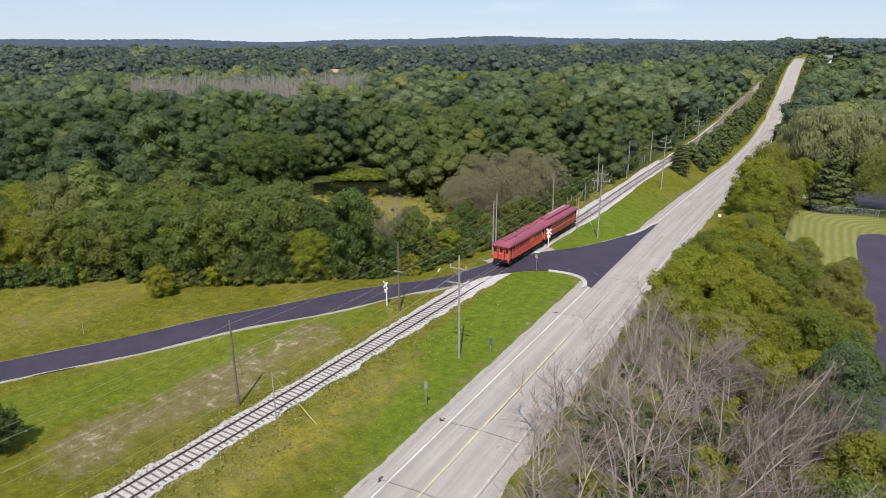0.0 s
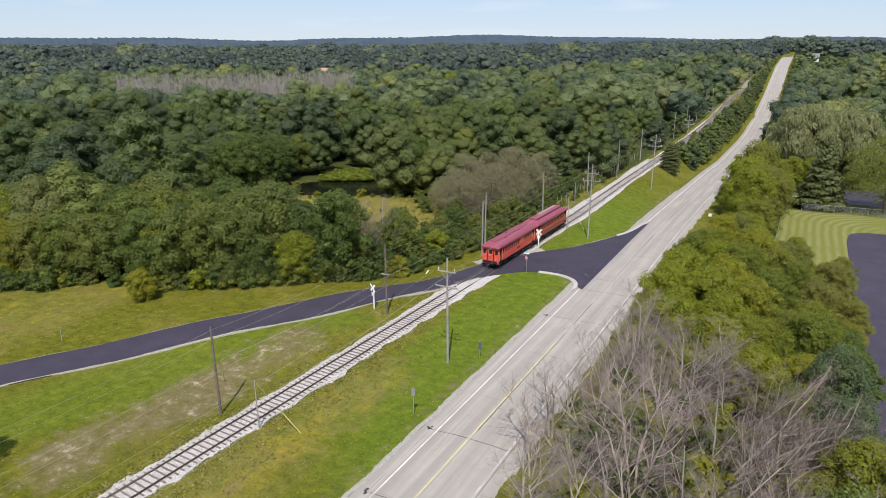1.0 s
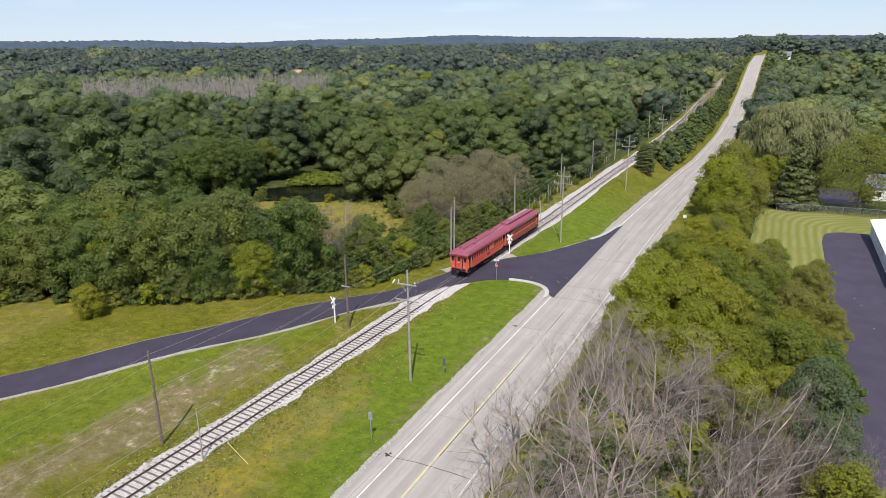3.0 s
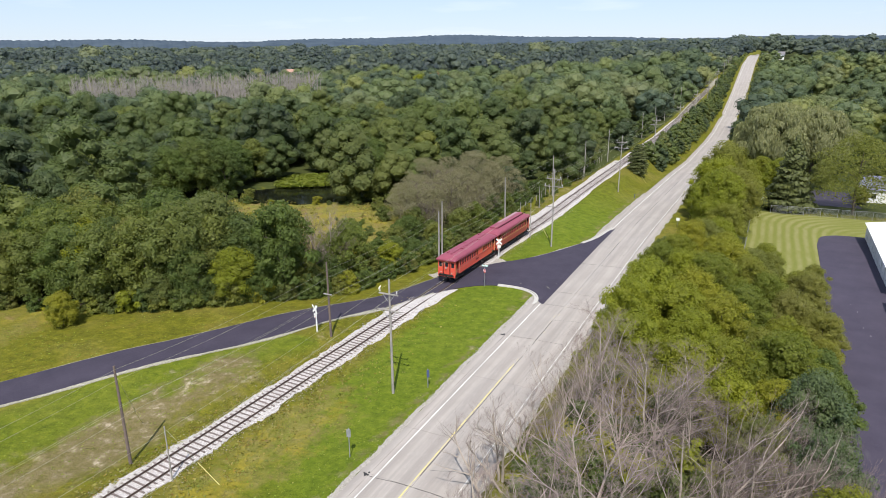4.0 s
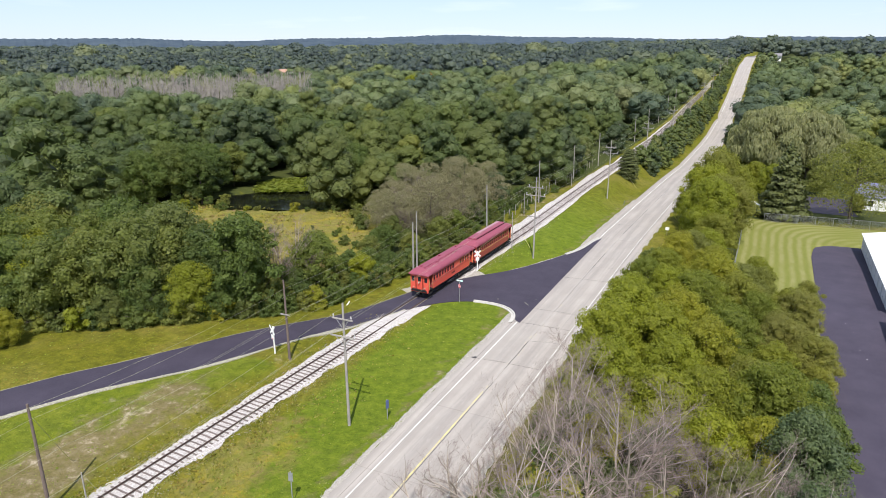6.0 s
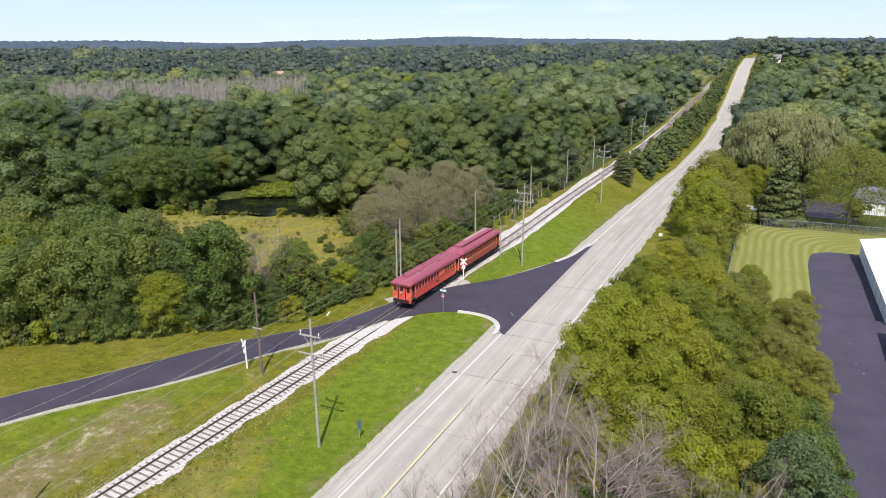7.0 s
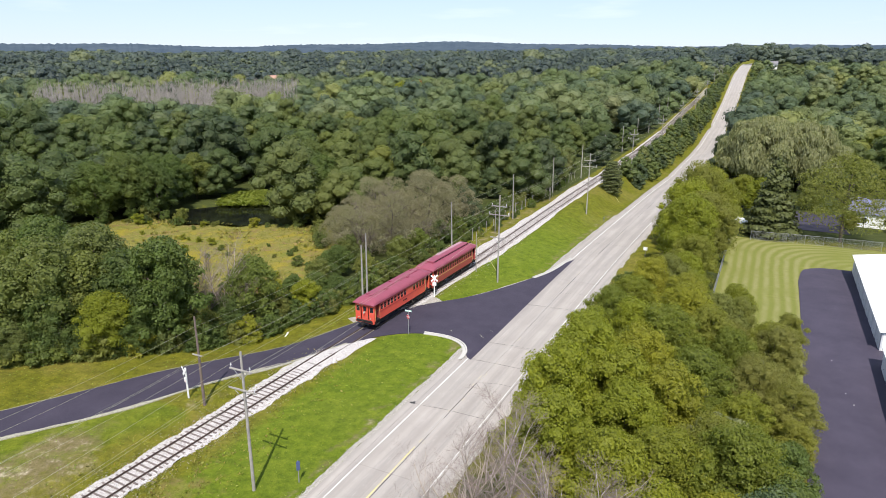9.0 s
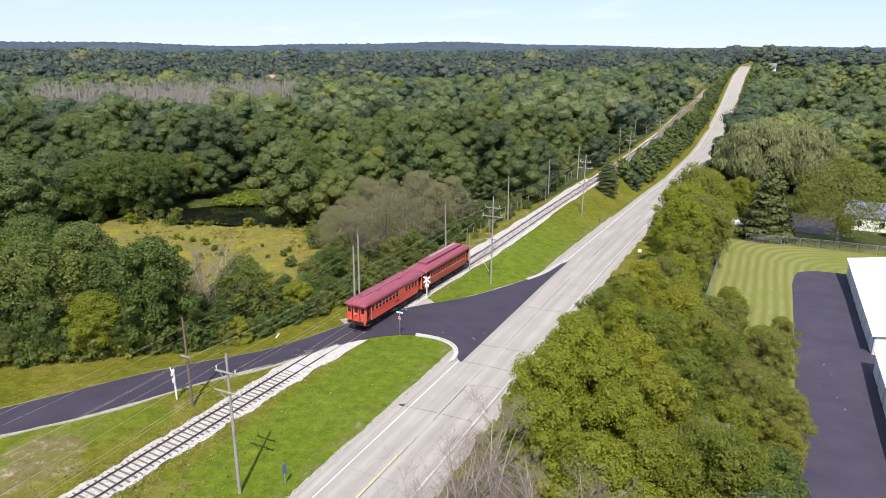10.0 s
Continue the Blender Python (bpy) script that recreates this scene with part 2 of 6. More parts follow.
def strip(name, A, B, cross, lift, material, skirt=0.12, rough_edge=0.0, crown=0.0, amp=0.0):
    """A laid surface between two lines of (u, v), draped over the land, with a turned-down rim."""
    n = len(A)
    t = np.linspace(0, 1, cross + 1)
    P = A[:, None, :] * (1 - t[None, :, None]) + B[:, None, :] * t[None, :, None]
    if rough_edge:
        rs = np.random.RandomState(len(name) + n)
        dirv = (B - A) / np.maximum(np.linalg.norm(B - A, axis=1), .01)[:, None]
        for k in (0, -1):
            w = rs.normal(0, 1, n)
            slow = np.convolve(rs.normal(0, 1, n + 30), np.ones(15) / 15 ** .5, "same")[15:15 + n]
            P[:, k] += dirv * (rough_edge * (.75 * slow + .08 * w))[:, None]
    z = ground_z(P[..., 0], P[..., 1]) + lift + crown * (1 - (2 * t - 1) ** 2)[None, :]
    if amp:
        z = z + np.random.RandomState(7).uniform(-amp, amp, z.shape)
    V = np.stack([P[..., 1], P[..., 0], z], -1)
    if skirt:
        lo, hi = V[:, :1].copy(), V[:, -1:].copy()
        lo[..., 2] -= skirt + lift
        hi[..., 2] -= skirt + lift
        V = np.concatenate([lo, V, hi], 1)
    w = V.shape[1]
    i, j = np.meshgrid(np.arange(n - 1), np.arange(w - 1), indexing="ij")
    k = (i * w + j).ravel()
    Q = np.stack([k, k + 1, k + w + 1, k + w], 1)
    me = mesh_np(name, V.reshape(-1, 3), Q, material)
    bm = bmesh.new()
    bm.from_mesh(me)
    bmesh.ops.recalc_face_normals(bm, faces=bm.faces)
    if sum(f.normal.z for f in bm.faces) < 0:
        bmesh.ops.reverse_faces(bm, faces=bm.faces)
    bm.to_mesh(me)
    bm.free()
    return me


def laid(name, me, label="", category="", parent=None):
    ob = new(name, me)
    if parent is None:
        ob.matrix_world = ROT
        ob["kind"] = "structure"
        tagged(ob, label, category)
    else:
        ob.parent = parent
    return ob

# ---------- the land ----------
def axis(lo, hi, fine_lo, fine_hi, step, grow=1.13, most=160):
    a = list(np.arange(fine_lo, fine_hi + .001, step))
    s = step
    while a[-1] < hi:
        s = min(s * grow, most)
        a.append(a[-1] + s)
    s = step
    while a[0] > lo:
        s = min(s * grow, most)
        a.insert(0, a[0] - s)
    return np.array(a)


def ground_material():
    m = Mat("grass and earth", 0.95, 0, 0.1)
    fine, mid, big = m.noise(9, 6, .75), m.noise(.9, 5, .65), m.noise(.11, 4, .6)
    grass = m.ramp(mid, (.28, (.074, .077, .009)), (.5, (.117, .117, .011)), (.72, (.168, .157, .016)))
    dry = m.ramp(mid, (.3, (.150, .124, .030)), (.6, (.195, .163, .040)), (.8, (.23, .198, .058)))
    grass = m.mix(m.math('MULTIPLY', m.mask(big, .46, .64), .55), grass, dry)
    grass = m.mix(m.math('MULTIPLY', m.mask(m.noise(.33, 6, .75), .55, .72), .6), grass, (.185, .140, .024))
    zone = m.attr("zone")
    lush = m.ramp(mid, (.28, (.074, .116, .010)), (.5, (.106, .154, .012)), (.72, (.146, .190, .018)))
    grass = m.mix(m.math('MULTIPLY', m.mask(zone.outputs["Alpha"], .2, .8), .8), grass, lush)
    grass = m.mix(m.math('MULTIPLY', m.mask(m.noise(2.4, 6, .8), .50, .66), .75), grass, m.mix(1.0, grass, (.50, .58, .55), 'MULTIPLY'))
    grass = m.mix(m.math('MULTIPLY', m.mask(m.noise(4.1, 6, .8), .54, .68), .6), grass, m.mix(1.0, grass, (1.75, 1.6, 1.5), 'MULTIPLY'))
    sep = m.n("ShaderNodeSeparateColor")
    m.to(zone.outputs["Color"], sep.inputs[0])
    dirt = m.ramp(m.noise(.7, 8, .8), (.34, (.104, .096, .028)), (.45, (.148, .122, .050)), (.55, (.182, .148, .078)), (.615, (.34, .28, .19)), (.70, (.54, .47, .35)))
    wob = m.math('MULTIPLY', m.math('SUBTRACT', m.noise(.55, 5, .7), .5), 1.5)
    grass = m.mix(m.mask(m.math('ADD', sep.outputs[0], wob), .30, .75), grass, dirt)
    straw = m.ramp(m.noise(.8, 8, .8), (.32, (.090, .098, .020)), (.45, (.150, .142, .032)), (.55, (.196, .172, .046)), (.66, (.236, .200, .070)))
    straw = m.mix(m.math('MULTIPLY', m.mask(m.noise(.19, 6, .75), .52, .64), .65), straw, m.ramp(m.noise(1.3, 5, .8), (.35, (.110, .130, .016)), (.65, (.160, .176, .024))))
    straw = m.mix(m.math('MULTIPLY', m.mask(m.noise(.26, 6, .75, (1, .7, 1)), .50, .59), .8), straw, m.ramp(m.noise(1.7, 5, .8), (.35, (.200, .160, .020)), (.65, (.290, .236, .030))))
    straw = m.mix(m.math('MULTIPLY', m.mask(m.noise(.31, 6, .75, (.8, 1, 1)), .53, .62), .75), straw, m.ramp(m.noise(1.9, 5, .8), (.35, (.150, .100, .044)), (.65, (.230, .158, .080))))
    grass = m.mix(m.mask(m.math('ADD', sep.outputs[1], wob), .3, .7), grass, straw)
    # mown stripes follow the drive of the mower along the fence
    x = m.n("ShaderNodeSeparateXYZ")
    m.to(m.where(), x.inputs[0])
    q = m.t.nodes.new("ShaderNodeMath")
    q.operation = 'SMOOTH_MIN'
    m.to(m.math('ADD', x.outputs[0], 2.6), q.inputs[0])
    m.to(m.math('SUBTRACT', 162.0, x.outputs[1]), q.inputs[1])
    q.inputs[2].default_value = 18.0
    w = m.math('SINE', m.math('MULTIPLY', m.math('ADD', q.outputs[0], m.math('MULTIPLY', m.noise(.15, 3), .9)), 4.6), 0)
    lawn = m.mix(m.math('MULTIPLY', m.mask(w, -.8, .8), m.mask(m.noise(.10, 4), .25, .5)), (.160, .172, .040), (.232, .224, .088))
    lawn = m.mix(m.math('MULTIPLY', m.mask(m.noise(.6, 6, .7), .42, .68), .6), lawn, (.184, .188, .052))
    grass = m.mix(m.mask(sep.outputs[2], .3, .7), grass, lawn)
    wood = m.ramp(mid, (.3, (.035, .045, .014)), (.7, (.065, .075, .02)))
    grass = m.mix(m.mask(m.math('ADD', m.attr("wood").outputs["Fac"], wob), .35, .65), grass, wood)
    grass = m.mix(m.mask(fine, .55, .8), grass, m.mix(1.0, grass, (.55, .6, .6), 'MULTIPLY'))
    grass = m.mix(m.mask(fine, .45, .2), grass, m.mix(1.0, grass, (1.4, 1.35, 1.3), 'MULTIPLY'))
    m.color(grass)
    m.bump(m.math('ADD', m.noise(5, 6, .8), m.math('MULTIPLY', m.noise(1.1, 4), 2.0)), .9, .12)
    return m.m


def inside(u, v, poly):
    """Whether points lie in a polygon, by crossing number."""
    r = np.zeros(np.shape(u), bool)
    for (a, b), (c, d) in zip(poly, poly[1:] + poly[:1]):
        r ^= ((b > v) != (d > v)) & (u < (c - a) * (v - b) / (d - b + 1e-9) + a)
    return r




def plan(x, y):
    return x * .4772 + y * .8788, x * .8788 - y * .4772


MEADOW = [plan(*p) for p in ((-3, 122), (-7, 139), (-17, 140), (-28, 143), (-41, 148), (-52, 141), (-43, 119), (-32, 108), (-22, 99), (-8, 99))]
POND = [plan(*p) for p in ((-38, 151), (-36.5, 158), (-30, 161.5), (-22, 162), (-15, 159.5), (-12.6, 153), (-13.8, 147), (-18, 146.6), (-22, 145.4), (-27, 147.4), (-32, 147.2))]
ALGAE = [plan(*p) for p in ((-30, 161), (-31, 169), (-28, 174), (-21, 174), (-16, 163), (-22, 161))]
EDGE_U = (-400, 30, 42, 47, 52, 57.5, 64.5, 70.5, 76.5, 84, 89, 100, 220, 300, 5000)
EDGE_V = (-140, -99, -93.5, -88, -82, -65.6, -55.0, -49.4, -47.0, -45.2, -43.8, -42.2, -40.6, -39.4, -39.4)


def wood_edge(u):
    return np.interp(u, EDGE_U, EDGE_V) - bend(u)


def spread(u, v, poly, width):
    """1 inside a polygon, fading out beyond it."""
    best = np.full(np.shape(u), 1e9)
    for (a, b), (c, d) in zip(poly, poly[1:] + poly[:1]):
        t = np.clip(((u - a) * (c - a) + (v - b) * (d - b)) / ((c - a) ** 2 + (d - b) ** 2), 0, 1)
        best = np.minimum(best, np.hypot(u - a - t * (c - a), v - b - t * (d - b)))
    return np.where(inside(u, v, poly), 1, np.clip(1 - best / width, 0, 1))


def is_lawn(u, v):
    return (smooth(v, -3.2, -2.2) * (1 - smooth(v, 27, 29)) * smooth(u, 88, 92) * (1 - smooth(u, 156.5, 157.5)))


def land():
    U = axis(-700, 4600, 6, 160, 1.0)
    Vx = axis(-4300, 2600, -112, 34, 1.0)
    u, v = np.meshgrid(U, Vx, indexing="ij")
    z = ground_z(u, v)
    z = z - 0.9 * np.minimum(1, 2 * spread(u, v, POND, 3.0)) - 0.10 * spread(u, v, MEADOW, 5)
    z = np.where((v - road_v(u) > -4.0) & (v - road_v(u) < 4.0), z - .25, z)
    lot = (v > 8.6) & (v < 39) & (u < 139) & (u > -59)
    z = np.where(lot, z - .1, z)
    V = np.stack([v, u, z], -1).reshape(-1, 3)
    a, b = u.shape
    i, j = np.meshgrid(np.arange(a - 1), np.arange(b - 1), indexing="ij")
    k = (i * b + j).ravel()
    me = mesh_np("ground", V, np.stack([k, k + b, k + b + 1, k + 1], 1)[:, ::-1], ground_material(), smooth_on=True)
    dirt = 1.15 * np.exp(-((v + 47.6 - (u - 25) * .085) / 3.9) ** 2) * smooth(u, 17, 27) * (1 - smooth(u, 48, 58)) * (.84 + .24 * lumps(u, v, 3.1, 1.9))
    dirt = np.maximum(dirt, np.exp(-(np.hypot(u - 39, (v + 33.2) * 1.0) / 1.6) ** 2) * .6)
    dirt = np.maximum(dirt, .5 * np.exp(-((v - track_v(u) + 4.0) / 1.4) ** 2) * smooth(u, 86, 92) * (1 - smooth(u, 170, 190)))
    dirt = np.maximum(dirt, .7 * np.exp(-((v - track_v(u) + 3.6) / 1.2) ** 2) * smooth(u, 55, 62) * (1 - smooth(u, 70, 74)) * .5)
    dirt = np.maximum(dirt, .5 * np.exp(-((v - road_v(u) + 5.7) / .8) ** 2) * (u < 160))
    straw = np.maximum(spread(u, v, MEADOW, 5), .30 * spread(u, v, POND, 6))
    straw = np.maximum(straw, .72 * np.exp(-((v - track_v(u) - 5.2) / 4.2) ** 2) * (1 - smooth(u, 45, 64)))
    straw = np.maximum(straw, .46 * smooth(-v, 66, 76) * (v > wood_edge(u) - 3) * (u < 70))
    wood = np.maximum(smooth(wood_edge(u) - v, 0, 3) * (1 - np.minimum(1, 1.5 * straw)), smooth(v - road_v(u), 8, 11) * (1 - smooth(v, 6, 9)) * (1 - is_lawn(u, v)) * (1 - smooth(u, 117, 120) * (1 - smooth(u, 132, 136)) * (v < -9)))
    # floor colour widened towards the track, painting in the shade along the woods
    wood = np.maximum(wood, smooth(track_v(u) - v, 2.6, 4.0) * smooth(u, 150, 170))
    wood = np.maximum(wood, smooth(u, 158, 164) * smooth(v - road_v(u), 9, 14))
    lush = smooth(v, -36.5, -33) * (1 - smooth(v, -25, -23)) * smooth(u + (v + 30) * 1.5, 20, 52) * (1 - .75 * smooth(u, 98, 175)) + .62 * smooth(v - np.interp(u, (20, 60), (-60, -46)), -8, -3) * (1 - smooth(v - np.interp(u, (20, 60), (-60, -46)), 4, 8)) * (u < 60)
    col = np.stack([dirt, straw, is_lawn(u, v), np.clip(lush, 0, 1)], -1).astype(np.float32)
    me.attributes.new("zone", 'FLOAT_COLOR', 'POINT').data.foreach_set("color", col.ravel())
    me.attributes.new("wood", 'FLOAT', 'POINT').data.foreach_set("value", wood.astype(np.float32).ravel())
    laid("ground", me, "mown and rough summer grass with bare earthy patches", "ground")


land()


# far hills on the skyline, haze painted in as blue colour and faint emission
def far_hills():
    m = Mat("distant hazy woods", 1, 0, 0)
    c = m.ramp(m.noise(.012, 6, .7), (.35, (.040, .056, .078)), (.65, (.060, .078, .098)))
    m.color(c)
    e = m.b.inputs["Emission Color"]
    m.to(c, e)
    # the hills glow a little to lift them like hazy air
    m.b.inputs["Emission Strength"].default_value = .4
    rs = np.random.RandomState(4)
    for r0, top, amp in ((4100, 80, 10), (4500, 97, 13)):
        a = np.radians(np.linspace(-75, 75, 900))
        h = top + amp * (np.sin(a * 5 + r0) + .6 * np.sin(a * 11.3 + 1) + .3 * np.sin(a * 29)) + rs.normal(0, 1.6, 900)
        rows = []
        for k in range(4):
            rr = r0 - (3 - k) * 120
            rows.append(np.stack([rr * np.sin(a), rr * np.cos(a), h * (k / 3) ** .6 - 30 * (k == 0)], -1))
        V = np.stack(rows, 1)
        i, j = np.meshgrid(np.arange(899), np.arange(3), indexing="ij")
        q = (i * 4 + j).ravel()
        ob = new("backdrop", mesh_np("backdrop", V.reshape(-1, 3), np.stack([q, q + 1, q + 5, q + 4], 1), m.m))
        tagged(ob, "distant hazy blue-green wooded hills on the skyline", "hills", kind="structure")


far_hills()


# ---------- driveway, apron and lot ----------
def asphalt_material(name="new dark asphalt", k=1.0):
    m = Mat(name, .82, 0, .35)
    c = m.ramp(m.noise(.35, 5, .65), (.3, tuple(k * x for x in (.028, .023, .039))), (.7, tuple(k * x for x in (.044, .036, .056))))
    c = m.mix(m.mask(m.noise(60, 3), .5, .8), c, tuple(k * x for x in (.064, .056, .072)))
    c = m.mix(m.math('MULTIPLY', m.mask(m.noise(.8, 6, .7, (1, .15, 1)), .62, .72), .35), c, (.085, .082, .092))
    m.color(c)
    m.bump(m.noise(70, 3), .4, .008)
    return m.m


def gravel_material(name, dark, lite):
    m = Mat(name, .95, 0, .15)
    v = m.n("ShaderNodeTexVoronoi", Scale=14.0)
    m.to(m.where(), v.inputs["Vector"])
    c = m.mix(.5, v.outputs["Color"], (.5, .5, .5))
    g = m.ramp(m.noise(9, 5, .7), (.3, dark), (.65, lite))
    bw = m.n("ShaderNodeRGBToBW")
    m.to(c, bw.inputs[0])
    g = m.mix(m.mask(bw.outputs[0], .62, .35), g, m.mix(1.0, g, (.62, .60, .58), 'MULTIPLY'))
    g = m.mix(m.math('MULTIPLY', m.mask(m.noise(.5, 4), .5, .7), .4), g, tuple(x * .7 for x in lite))
    m.color(g)
    m.bump(v.outputs["Distance"], .5, .016)
    return m.m


M_ASPHALT = asphalt_material()
M_GRASSY = gravel_material("overgrown gravel", (.14, .14, .06), (.29, .28, .18))
M_BALLAST = gravel_material("pale limestone ballast", (.335, .308, .300), (.63, .596, .586))
M_SHOULDER = gravel_material("pale gravel", (.29, .268, .235), (.45, .42, .38))

def rounded(pts, times=3):
    """A line with its corners cut round."""
    p = np.asarray(pts, float)
    for _ in range(times):
        q = np.stack([p[:-1] * .75 + p[1:] * .25, p[:-1] * .25 + p[1:] * .75], 1).reshape(-1, 2)
        p = np.concatenate([p[:1], q, p[-1:]])
    return p


M_VERGE = gravel_material("grassy gravel", (.22, .21, .14), (.44, .42, .36))
NEAR = [(4, -76.5), (16, -71.5), (27.5, -65.0), (32, -62.7), (36.3, -60), (41, -57.3), (45.8, -53.9), (50.8, -50.1), (56.2, -46.3), (63.5, -43.2), (69, -41), (75.5, -38.2),
        (78.2, -37), (81.2, -35.2), (83.4, -32.8), (84.9, -29.5), (84.7, -27), (83.4, -25.2), (81, -23.9), (80.6, -23.2)]
FAR = [(6.5, -81), (18.5, -76), (30.2, -69.7), (34.8, -67.4), (39.3, -64.6), (44.3, -61.3), (49.3, -57.6), (54.9, -54), (61.4, -50.4), (68.8, -46.5), (75.6, -42.6), (84, -39.4),
       (88, -37.4), (92.2, -34.9), (96, -31.7), (101, -28.9), (107.4, -26.5), (112, -24.9), (117.7, -24.2), (120.8, -23.2)]
A = blend_line(rounded(NEAR, 2), 170)
B = blend_line(rounded(FAR, 2), 170)
driveway = laid("driveway", strip("driveway", A, B, 12, .075, M_ASPHALT), "dark new asphalt side road crossing the railway to the highway", "driveway")


def offset_line(L, d):
    t = np.gradient(L, axis=0)
    t /= np.linalg.norm(t, axis=1)[:, None]
    return L + np.stack([-t[:, 1], t[:, 0]], 1) * d


for ends, wide in (([(87.0, -24.85), (86.5, -24.45), (86.3, -24.15)], .13), ([(88.6, -24.3), (88.4, -23.7)], .05), ([(86.6, -28.4), (86.5, -28.2)], .16)):
    m_ = blend_line(ends, 6)
    part("scuff_mark", strip("scuff_mark", offset_line(m_, -wide / 3), offset_line(m_, wide / 3), 1, .082, M_VERGE, 0, .02), M_VERGE, driveway, "pale scuff on the asphalt")

# gravel shoulders of the side road
n1 = blend_line(rounded(NEAR[:13], 2), 300)
laid("verge_near", strip("verge_near", offset_line(n1, .12), offset_line(n1, -.24), 2, .082, M_VERGE, .06, .09), "thin pale gravel verge along the side road", "verge")
f1 = blend_line(rounded(FAR[:12], 2), 300)
laid("verge_far", strip("verge_far", offset_line(f1, -.05), offset_line(f1, .07), 2, .078, M_GRASSY, .06, .05), "thin pale gravel verge along the side road", "verge")
f2 = blend_line(FAR[13:18], 60)
laid("verge_apron", strip("verge_apron", offset_line(f2, -.1), offset_line(f2, .32), 1, .055, M_SHOULDER, .06, .1), "thin pale gravel verge along the apron", "verge")
pad = blend_line([(84.0, -40.6), (87, -38.6), (90.3, -36.6), (94.5, -33.7)], 40)
laid("gravel_pad", strip("gravel_pad", offset_line(pad, .9), offset_line(pad, -1.2), 4, .06, M_SHOULDER, .05, .3), "pale gravel pad beside the railway crossing", "gravel")


def kerb(pts, label):
    """A concrete kerb with gutter, cast in lengths."""
    L = blend_line(rounded(pts), 55)
    k = thing("kerb", ROT, label, "kerb", kind="structure")
    for s in range(0, 54, 3):
        seg = L[s:s + 4]
        me = strip("kerb_length", offset_line(seg, -.02), offset_line(seg, -.20), 1, .17, M_CONCRETE, .2)
        part("kerb_length", me, M_CONCRETE, k)
        me = strip("gutter", offset_line(seg, -.21), offset_line(seg, -.52), 1, .085, M_CONCRETE, .1)
        part("gutter", me, M_CONCRETE, k)


kerb([(84.7, -30.8), (85.1, -28.8), (84.9, -27), (84.0, -25.4), (82.6, -24.4), (81.2, -24.05), (80.2, -24.0)][::-1], "pale curved concrete kerb round the grass island")
kerb([(109.0, -26.2), (112, -25.2), (115, -24.7), (118, -24.5), (121.2, -24.0)][::-1], "pale curved concrete kerb at the apron's end")

lot_l = blend_line([(-60, 7.8), (60, 7.8), (100, 8.2), (130, 8.4), (136.5, 9.0), (139.2, 11.0), (140.0, 14), (140, 30)], 120)
lot_r = blend_line([(-60, 40), (60, 40), (100, 40), (130, 40), (139.5, 40)], 120)
laid("parking_lot", strip("parking_lot", lot_l, lot_r, 14, .04, asphalt_material("smooth greyed asphalt", 1.25), .1), "dark smooth asphalt yard beside the storage sheds", "parking lot")


# ---------- pond ----------
def pond():
    m = Mat("dark pond water", .12, 0, .3)
    m.color(m.ramp(m.noise(.5, 4), (.45, (.006, .007, .006)), (.7, (.020, .024, .010))))
    m.bump(m.noise(3, 3), .15, .02)
    bm = bmesh.new()
    z = gz(128, -95) - .62
    c = np.mean(POND, axis=0)
    ring = blend_line(list(POND) + [POND[0]], 50)
    bm.faces.new([bm.verts.new((v + (v - c[1]) * .12, u + (u - c[0]) * .12, z)) for u, v in ring])
    ob = laid("pond_water", mesh_bm("pond_water", bm, m.m), "dark still pond water among reeds", "water")
    if ob.data.polygons[0].normal.z < 0:
        ob.data.flip_normals()


pond()

# ---------- railway ----------
US = np.concatenate([np.arange(6, 75, .18), np.arange(75, 300, 1.0), np.arange(300, 486, 4.0)])
TL = np.stack([US, track_v(US)], 1)


def ballast(lo, hi, wide, name, stone=None):
    s = TL[(US >= lo) & (US <= hi)]
    a, b = s.copy(), s.copy()
    spill = np.interp(s[:, 0], (66, 74, 82, 84), (0, 1, 1, 0))  # stone spills wide at the crossing
    a[:, 1] -= wide[0] + .2 * spill
    b[:, 1] += wide[1] + .4 * spill
    me = strip(name, a, b, 16, .0, stone or M_BALLAST, .1, .26, 0, 0)
    co = np.zeros(len(me.vertices) * 3, np.float32)
    me.vertices.foreach_get("co", co)
    co = co.reshape(-1, 3)
    u, dv = co[:, 1], np.abs(co[:, 0] - track_v(co[:, 1]))
    g = ground_z(u, co[:, 0])
    tp = smooth(u - np.interp(co[:, 0], (-39.5, -38.2, -37, -35.2), (73, 75.5, 78.2, 81.2)), -.7, .5) * smooth(np.interp(co[:, 0], (-39.4, -37.4, -34.9), (84, 88, 92.2)) - u, -.7, .5)
    top = np.where(co[:, 2] < g - .05, co[:, 2], np.interp(dv, (1.25, 1.9), (1, 0)) * (1 - tp) * (track_z(u) + .115 + .062 * smooth(u, 67, 72.5) * (1 - smooth(u, 83, 84)) - g - .035) + g + .035 - .1 * tp)
    co[:, 2] = top + np.random.RandomState(7).uniform(-.014, .014, len(u))
    me.vertices.foreach_set("co", co.ravel())
    me.update()
    return me


